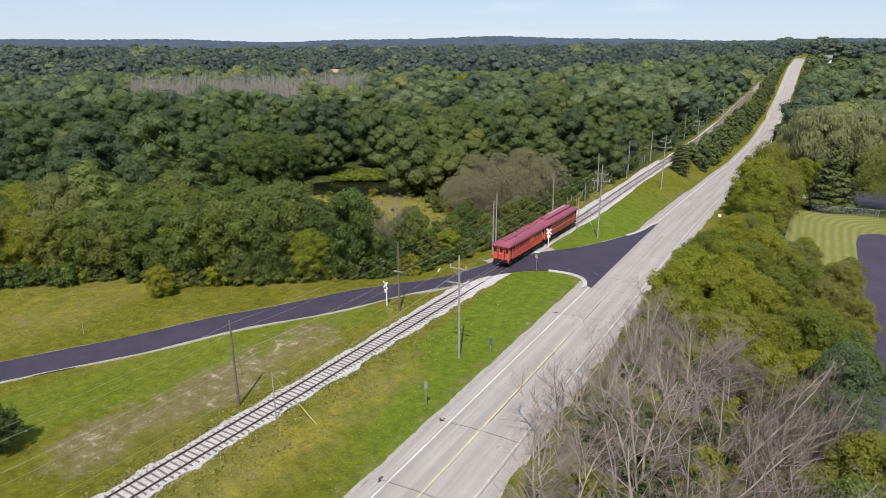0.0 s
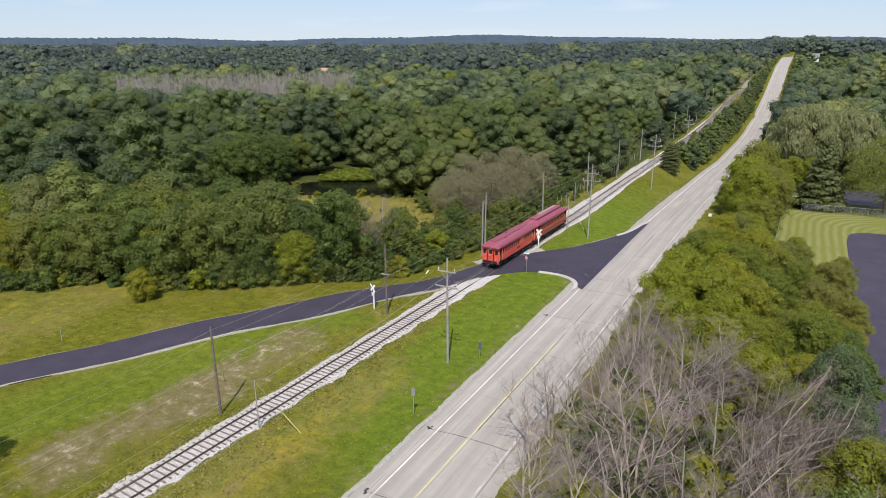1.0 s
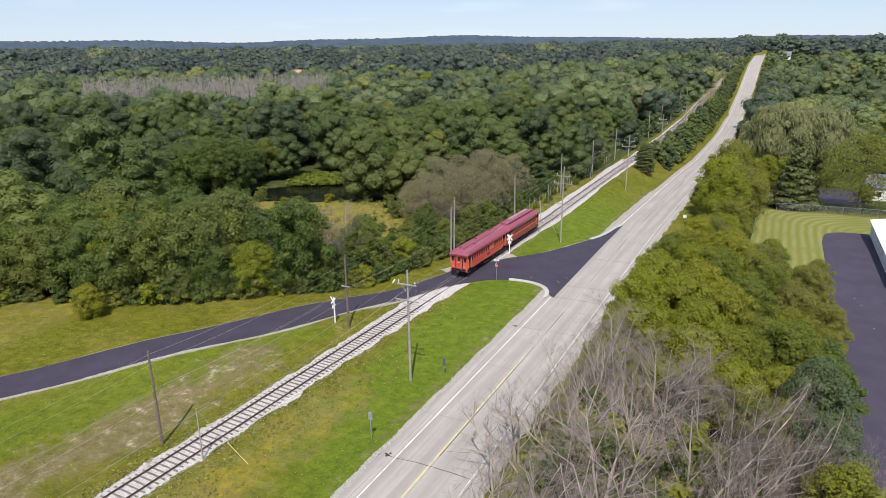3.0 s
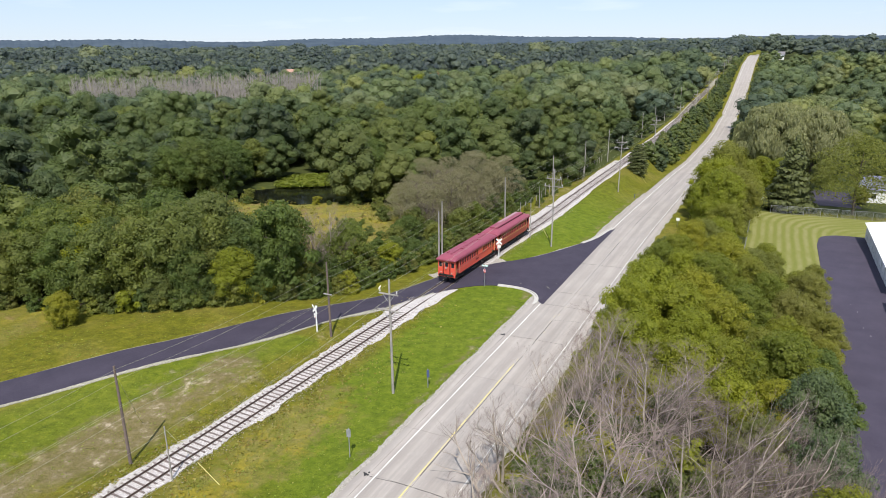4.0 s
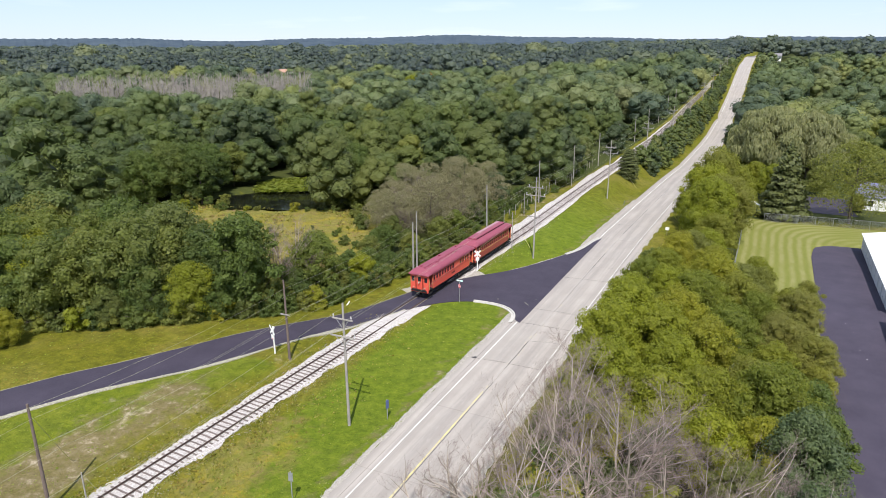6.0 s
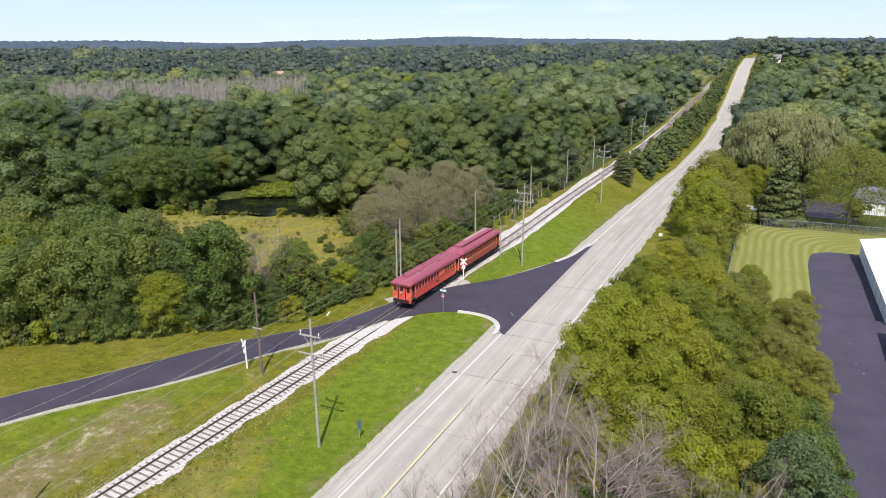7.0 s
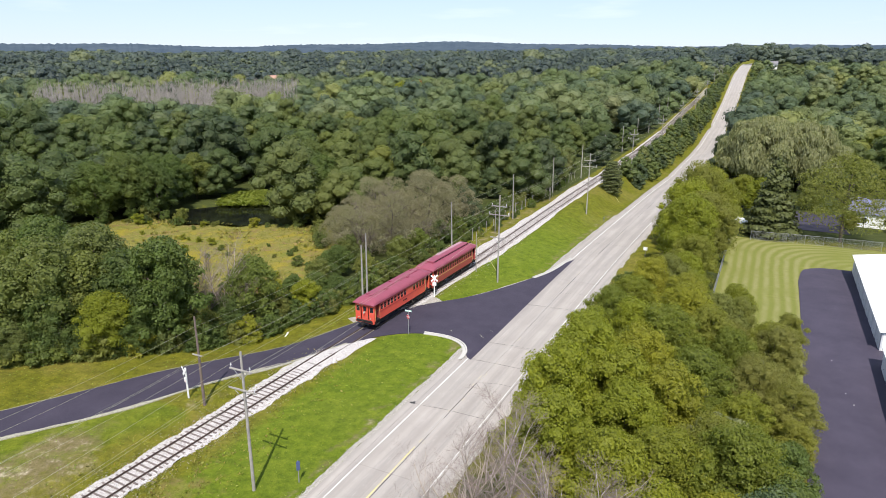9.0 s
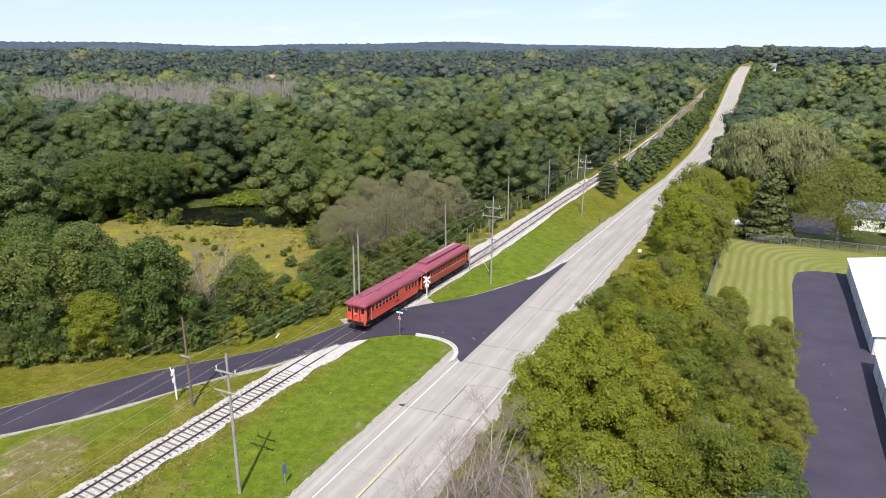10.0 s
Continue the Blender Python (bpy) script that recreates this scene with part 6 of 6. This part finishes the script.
def coach(u, side, panels, clerestory, label):
    """One coach, its near end at u. panels: bays along its side: w window, b blank, d door."""
    L, W, F, S, T = 12.9, 2.62, 1.02, 3.05, 3.66
    x = W / 2
    lean = math.degrees(math.atan2(float(track_v(u + 8) - track_v(u)), 8))
    c = thing("railway_coach", ROT @ pose(float(track_v(u)), u, float(track_z(u)) + .335, math.degrees(math.atan2(float(track_z(u + 14) - track_z(u)), 14)), 0, -lean), label, "railway coach", "coaches of the train")
    part("underframe", one(box, 0, L / 2, .88, W - .3, L - .5, .3, .03), M_UNDER, c)
    for k in range(4):
        part("equipment_box", one(box, (-.7, .7, .6, -.6)[k], 4.4 + k * 1.35, .6, .6, 1.1, .4, .03), M_UNDER, c)
    bogie(c, 2.4)
    bogie(c, L - 2.4)
    part("floor", one(box, 0, L / 2, F + .02, W - .1, L - .3, .1), M_UNDER, c)
    sill, head = F + .98, F + 1.72
    bay = (L - 2.6) / len(panels)
    for s in (-1, 1):
        bm = bmesh.new()
        box(bm, s * (x - .04), L / 2, (F + sill) / 2 - .02, .08, L - 2.5, sill - F + .02)
        box(bm, s * (x - .04), L / 2, (head + S) / 2, .08, L - 2.5, S - head)
        box(bm, s * (x + .012), L / 2, sill + .02, .03, L - 2.5, .07)
        for k, p in enumerate(panels):
            y = 1.3 + k * bay
            box(bm, s * (x - .04), y, (sill + head) / 2, .08, .16, head - sill)
            if p == "b":
                box(bm, s * (x - .045), y + bay / 2, (sill + head) / 2, .07, bay, head - sill)
        box(bm, s * (x - .04), L - 1.3, (sill + head) / 2, .08, .16, head - sill)
        part("side_wall", bm, side, c)
        part("letterboard", one(box, s * (x + .006), L / 2, S - .14, .03, L - 2.5, .2), M_CRIMSON, c)
        part("belt_rail", one(box, s * (x + .014), L / 2, sill - .12, .025, L - 2.5, .05), M_CREAM if side is M_CRIMSON else M_CRIMSON, c)
        for k, p in enumerate(panels):
            if p == "b":
                continue
            y = 1.3 + (k + .5) * bay
            g = part("window", one(box, s * (x - .075), y, (sill + head) / 2, .02, bay - .16, head - sill), M_GLASS, c)
            bm = bmesh.new()
            box(bm, s * (x - .055), y, (sill + head) / 2 + .05, .03, bay - .16, .045)
            box(bm, s * (x - .055), y - (bay - .2) / 2, (sill + head) / 2, .03, .05, head - sill)
            box(bm, s * (x - .055), y + (bay - .2) / 2, (sill + head) / 2, .03, .05, head - sill)
            part("sash", bm, M_CRIMSON, g)
        k = panels.find("b")
        if side is M_CORAL:
            bm = bmesh.new()
            for j in range(3):
                box(bm, s * (x + .018), 6.4 + j * .32, F + .5, .012, .22, .2)
            part("lettering_bars", bm, M_UNDER, c, "plain dark bars")
    # platforms at both ends
    for e, y0 in ((0, 0.0), (1, L)):
        o = 1 if e == 0 else -1
        col = M_CORAL if e == 0 else side
        yy = y0 + o * .1
        end = part("end_wall", one(box, 0, yy, S - .16, W - .05, .10, .36, .01), col, c, "orange-red rounded end" if e == 0 else "")
        for xx in (-.93, .93):
            part("end_panel", one(box, xx, yy, F + .5, .58, .09, 1.0, .01), col, end)
        for xx in (-1.22, -.64, -.36, .36, .64, 1.22):
            part("end_post", one(box, xx, yy, F + .97, .12 if abs(xx) < 1 else .14, .10, 1.90, .01), col, end)
        for xx in (-.93, .93):
            part("end_window", one(box, xx, yy + o * .02, F + 1.42, .48, .03, .76), M_GLASS, end)
        part("end_door", one(box, 0, yy + o * .03, F + .85, .62, .05, 1.7, .01), col, end)
        part("door_window", one(box, 0, yy - o * .0, F + 1.42, .42, .03, .66), M_GLASS, end)
        if e == 0:
            part("headlight", one(tube, (0, -.18, F + .98), (0, .05, F + .98), .10, .10, 14), M_LAMP, end, "pale round headlight")
            bm = bmesh.new()
            for j in (-1, 1):
                tube(bm, (j * .8, -.06, F + .3), (j * .8, .1, F + .3), .07, .07, 10)
            part("marker_lamps", bm, M_LAMP, end)
            bm = bmesh.new()
            for j in range(3):
                box(bm, 0, -.06, F - .14 + j * .09, 2.3 - .12 * j, .18, .05, .01)
            part("anticlimber", bm, M_UNDER, end)
        part("buffer_beam", one(box, 0, y0 + o * .12, F - .16, W - .1, .24, .34, .02), col if e == 0 else M_UNDER, c)
        bm = bmesh.new()
        tube(bm, (0, y0 + o * .3, .72), (0, y0 - o * .42, .72), .10, .10, 8)
        box(bm, 0, y0 - o * .46, .72, .34, .22, .28, .04)
        part("coupler", bm, M_UNDER, c)
        for s in (-1, 1):
            st_ = part("step", one(box, s * (x - .14), y0 + o * .72, .55, .3, .8, .06, .01), M_UNDER, c)
            part("step_hanger", one(box, s * (x - .02), y0 + o * 1.1, .78, .04, .05, .5), M_UNDER, st_)
            for d in (.28, 1.16):
                part("grab_rail", one(tube, (s * (x + .02), y0 + o * d, F + .1), (s * (x + .02), y0 + o * d, F + 1.5), .018, .018, 6), M_CREAM, c)
            part("corner_post", one(box, s * (x - .05), y0 + o * .2, F + 1.0, .1, .16, 2.04, .01), col, c)
            part("vestibule_door", one(box, s * (x - .3 - (.2 if e == 0 else 0)), y0 + o * .78, F + .95, .05, .8, 1.85), M_CRIMSON, c)
            part("bulkhead", one(box, s * .8, y0 + o * 1.28, F + 1.0, 1.0, .06, 2.0), M_CRIMSON, c)
        if e == 0:
            bm = bmesh.new()
            tube(bm, (.35, -.1, .95), (.75, -.25, .45), .025, .025, 6)
            tube(bm, (-.35, -.1, .95), (-.6, -.25, .5), .025, .025, 6)
            part("air_hoses", bm, M_UNDER, c)

    def prof(y):
        e = min(y + .25, L + .25 - y)
        k = min(1, max(0.0, e / 1.1)) ** .5
        n = 15
        return [((x + .14) * math.cos(math.pi * (1 - i / (n - 1))), S - .02 + (.14 + (T - S - .14) * k) * math.sin(math.pi * i / (n - 1)) ** .72) for i in range(n)]

    bm = bmesh.new()
    ring_sweep(bm, [-.25, -.12, .1, .4, .85, L / 2, L - .85, L - .4, L - .1, L + .12, L + .25], prof)
    rf = part("roof", bm, M_MAROON, c)
    part("gutter", one(box, x + .13, L / 2, S, .05, L - .2, .07, .01), M_MAROON, rf)
    part("gutter", one(box, -x - .13, L / 2, S, .05, L - .2, .07, .01), M_MAROON, rf)
    if clerestory:
        bm = bmesh.new()
        box(bm, 0, L / 2, T + .06, 1.25, L - 2.6, .34, .06)
        mo = part("monitor_roof", bm, M_MAROON, rf)
        part("monitor_side", one(box, -.66, L / 2 + .6, T + .03, .04, L - 4.2, .2, .01), M_PINKROOF, mo, "faded pinkish clerestory side")
        part("monitor_walk", one(box, -.34, L / 2 + 1.2, T + .245, .5, L - 5.5, .03, .01), M_PINKROOF, mo)
        for k in range(12):
            part("clerestory_pane", one(box, .64, 2.2 + k * .92, T + .04, .03, .6, .14), M_GLASS, mo)
    else:
        part("roof_walk", one(box, -.05, L / 2, T + .02, .55, L - 2.4, .05, .01), M_MAROON, rf)
        for k in range(5):
            part("roof_vent", one(box, -.05 + (.5 if k % 2 else -.5), 1.6 + k * 2.4, T + .02, .3, .42, .16, .03), M_MAROON, rf)
    bm = bmesh.new()
    for k in range(13):
        box(bm, 0, .9 + k * (L - 1.8) / 12, T - .02, .9, .035, .04)
    part("roof_seams", bm, M_MAROON, rf)


coach(82.0, M_CORAL, "wwwwwwwwbbwwwd", False, "orange-red vintage electric railway coach with a maroon roof")
coach(95.75, M_CRIMSON, "dwwwwwwwwwwwwww", True, "dull crimson vintage railway coach with a maroon clerestory roof")

# ---------- pieces of the track and the road ----------
def tie_mesh():
    bm = one(box, 0, 0, 0, 2.5, .15, .17, .015)
    return mesh_bm("tie", bm, M_TIE)


TIE = tie_mesh()
rs = random.Random(5)
far_ties = []
uu = 13.0
while uu < 420:
    if not 75.2 < uu < 90.2:
        lean = (math.atan2(float(track_v(uu + 1) - track_v(uu)), 1))
        tz = float(track_z(uu)) + (.082 if uu < 120 else .06) + rs.uniform(-.012, .012)
        M = pose(float(track_v(uu)) + rs.uniform(-.06, .06), uu, tz, 0, rs.uniform(-.6, .6), -math.degrees(lean) + rs.uniform(-1.6, 1.6))
        if uu < 185:
            t = new("tie", TIE)
            t.parent = railway
            t.matrix_basis = M
        else:
            far_ties.append(M)
    uu += .56 + rs.uniform(-.03, .03)
bm = bmesh.new()
for M in far_ties:
    box(bm, 0, 0, 0, 2.5, .17, .17, 0, M)
tagged(part("distant_ties", bm, M_TIE, railway), kind="stuff")


def concrete_material():
    m = Mat("worn pale road concrete", .88, 0, .25)
    c = m.ramp(m.noise(.25, 5, .65), (.3, (.325, .290, .264)), (.7, (.392, .354, .322)))
    c = m.mix(m.math('MULTIPLY', m.mask(m.noise(1.3, 6, .7, (1, .025, 1)), .42, .62), .62), c, (.235, .212, .198))
    c = m.mix(m.math('MULTIPLY', m.mask(m.noise(3.5, 6, .75, (1, .3, 1)), .54, .68), .35), c, (.45, .415, .385))
    c = m.mix(m.mask(m.noise(45, 4), .55, .8), c, (.29, .275, .26))
    x = m.n("ShaderNodeSeparateXYZ")
    m.to(m.where(), x.inputs[0])
    track = m.math('SINE', m.math('MULTIPLY', m.math('ADD', x.outputs[0], m.math('MULTIPLY', m.noise(.3, 3, .6, (1, .1, 1)), .5)), 3.5), 0)
    c = m.mix(m.math('MULTIPLY', m.mask(track, -.2, .9), .34), c, (.255, .226, .205))
    c = m.mix(m.math('MULTIPLY', m.own(), .16), c, (.28, .265, .25))
    m.color(c)
    m.bump(m.noise(55, 3), .3, .006)
    return m.m


M_ROAD = concrete_material()
M_TAR = plain("crack sealing tar", (.045, .042, .042), .6, vary=.2)
def worn_paint(name, c, lo, hi):
    """Road paint rubbed through to the concrete in streaks."""
    m = Mat(name, .8, 0, .25)
    m.color(m.mix(m.mask(m.noise(1.6, 7, .75, (1, .35, 1)), lo, hi), c, (.33, .305, .285)))
    return m.m


M_LINE = worn_paint("worn white line paint", (.74, .73, .70), .42, .70)
M_RWORN = worn_paint("white line paint worn thin", (.66, .65, .62), .36, .60)
M_YWORN = worn_paint("yellow line paint worn nearly away", (.50, .42, .22), .26, .46)
M_YLINE = worn_paint("worn yellow line paint", (.60, .51, .18), .46, .66)
road = thing("road", ROT, "two-lane pale concrete highway with gravelly shoulders and tarred cracks", "road", kind="structure")


def slab(a, b, v0, v1, lift=.06, material=None, name="slab", n=4, gap=.012, skirt=.1, rough=0.0):
    s = np.linspace(a + gap, b - gap, n)
    P, Q = np.stack([s, road_v(s) + v0 + gap], 1), np.stack([s, road_v(s) + v1 - gap], 1)
    me = strip(name, P, Q, 2 if skirt else 1, 0, material or M_ROAD, 0, rough)
    co = np.zeros(len(me.vertices) * 3, np.float32)
    me.vertices.foreach_get("co", co)
    co = co.reshape(-1, 3)
    co[:, 2] = road_z(co[:, 1]) + lift - .0011 * (co[:, 0] - road_v(co[:, 1])) ** 2
    me.vertices.foreach_set("co", co.ravel())
    if skirt:
        bm = bmesh.new()
        bm.from_mesh(me)
        rim = [e for e in bm.edges if e.is_boundary]
        r = bmesh.ops.extrude_edge_only(bm, edges=rim)
        for x in r["geom"]:
            if isinstance(x, bmesh.types.BMVert):
                x.co.z -= skirt
        bm.to_mesh(me)
        bm.free()
    return part(name, me, material, road)


JOINTS = [-30, -18, -6, 5.5, 14.5, 23.5, 33.4, 42.6, 49.4, 60, 70.4, 81, 85.6, 98.6, 110, 121, 133, 145, 158, 171, 185, 200, 216, 233, 252, 272, 294, 318, 344, 372, 402, 434, 470, 510, 556, 610, 680, 780, 900]
for a, b in zip(JOINTS, JOINTS[1:]):
    k = max(4, int((b - a) / 3))
    slab(a, b, -3.55, 0, n=k)
    slab(a, b, 0, 3.55, n=k)
    slab(a, b, -4.4, -3.56, .045, M_ROAD, "shoulder_slab", k)
    slab(a, b, 3.56, 4.4, .045, M_ROAD, "shoulder_slab", k)
for a in range(-30, 160, 10):
    slab(a, a + 10, -4.7, -4.32, .055, M_SHOULDER, "shoulder_gravel", 70, 0, .15, .12)
    slab(a, a + 10, 4.25, 4.85, .04, M_SHOULDER, "shoulder_gravel", 60, 0, .12, .14)
for a in range(-30, 900, 30):
    if not 80 < a + 15 < 121:
        slab(a, a + 30, -3.06, -2.96, .0665, M_LINE, "edge_line", 16, 0, 0)
    slab(a, a + 30, 3.29, 3.385, .0665, M_RWORN, "edge_line", 16, 0, 0)
    slab(a, a + 30, .10, .18, .0665, M_YWORN, "centre_line", 16, 0, 0)
for a, b, paint in ((-30, 8, M_YLINE), (8, 38, M_YLINE), (38, 64, M_YLINE), (64, 94, M_YWORN), (94, 124, M_YWORN)):
    slab(a, b, -.24, -.14, .0665, paint, "centre_line", 16, 0, 0)
rs = random.Random(8)


def tar(points, w):
    """A poured seam of tar along a wandering crack."""
    L = blend_line(points, max(6, int(len(points) * 7)))
    L[:, 0] += np.cumsum([rs.uniform(-.03, .03) for _ in L])
    L[:, 1] += np.array([rs.uniform(-.012, .012) for _ in L])
    o = offset_line(L, w / 2)
    i = offset_line(L, -w / 2)
    me = strip("tar_seam", o, i, 1, 0, M_TAR, 0)
    co = np.zeros(len(me.vertices) * 3, np.float32)
    me.vertices.foreach_get("co", co)
    co = co.reshape(-1, 3)
    co[:, 2] = road_z(co[:, 1]) + .0655 - .0011 * (co[:, 0] - road_v(co[:, 1])) ** 2
    me.vertices.foreach_set("co", co.ravel())
    part("tar_seam", me, M_TAR, road)


for j in (33.4, 42.6, 70.4, 81, 85.6, 98.6, 133, 171):
    sk = rs.uniform(-.3, .4)
    tar([(j - .25, -20.6 - 3.5 - float(bend(j))), (j + sk * .5, -20.6 - float(bend(j))), (j + sk, -17.2 - float(bend(j)))], rs.uniform(.03, .055))
for a, b in ((44, 66), (69, 76), (104, 112), (126, 150), (160, 181)):
    tar([(x, -20.62 + rs.uniform(-.03, .03) - float(bend(x))) for x in np.linspace(a, b, 8)], .055)
for j in (44.6, 76, 104):
    tar([(j + 1, -17.1), (j + 1, -18.6), (j + .4, -20.4)], .035)
for j in (33.2, 42.4, 70.3):
    bm = bmesh.new()
    for k in range(7):
        a = rs.uniform(0, 6.28)
        d = rs.uniform(0, .42)
        cu, cv = j + math.cos(a) * d, float(road_v(j)) - 3.75 + math.sin(a) * d * .6
        r = rs.uniform(.05, .12)
        bm.faces.new([bm.verts.new((cv + r * math.cos(t), cu + r * 1.3 * math.sin(t), float(road_z(j)) + .051 + k * .0008)) for t in np.linspace(0, 6.28, 9)[:-1]])
    part("tar_patch", bm, M_TAR, road)
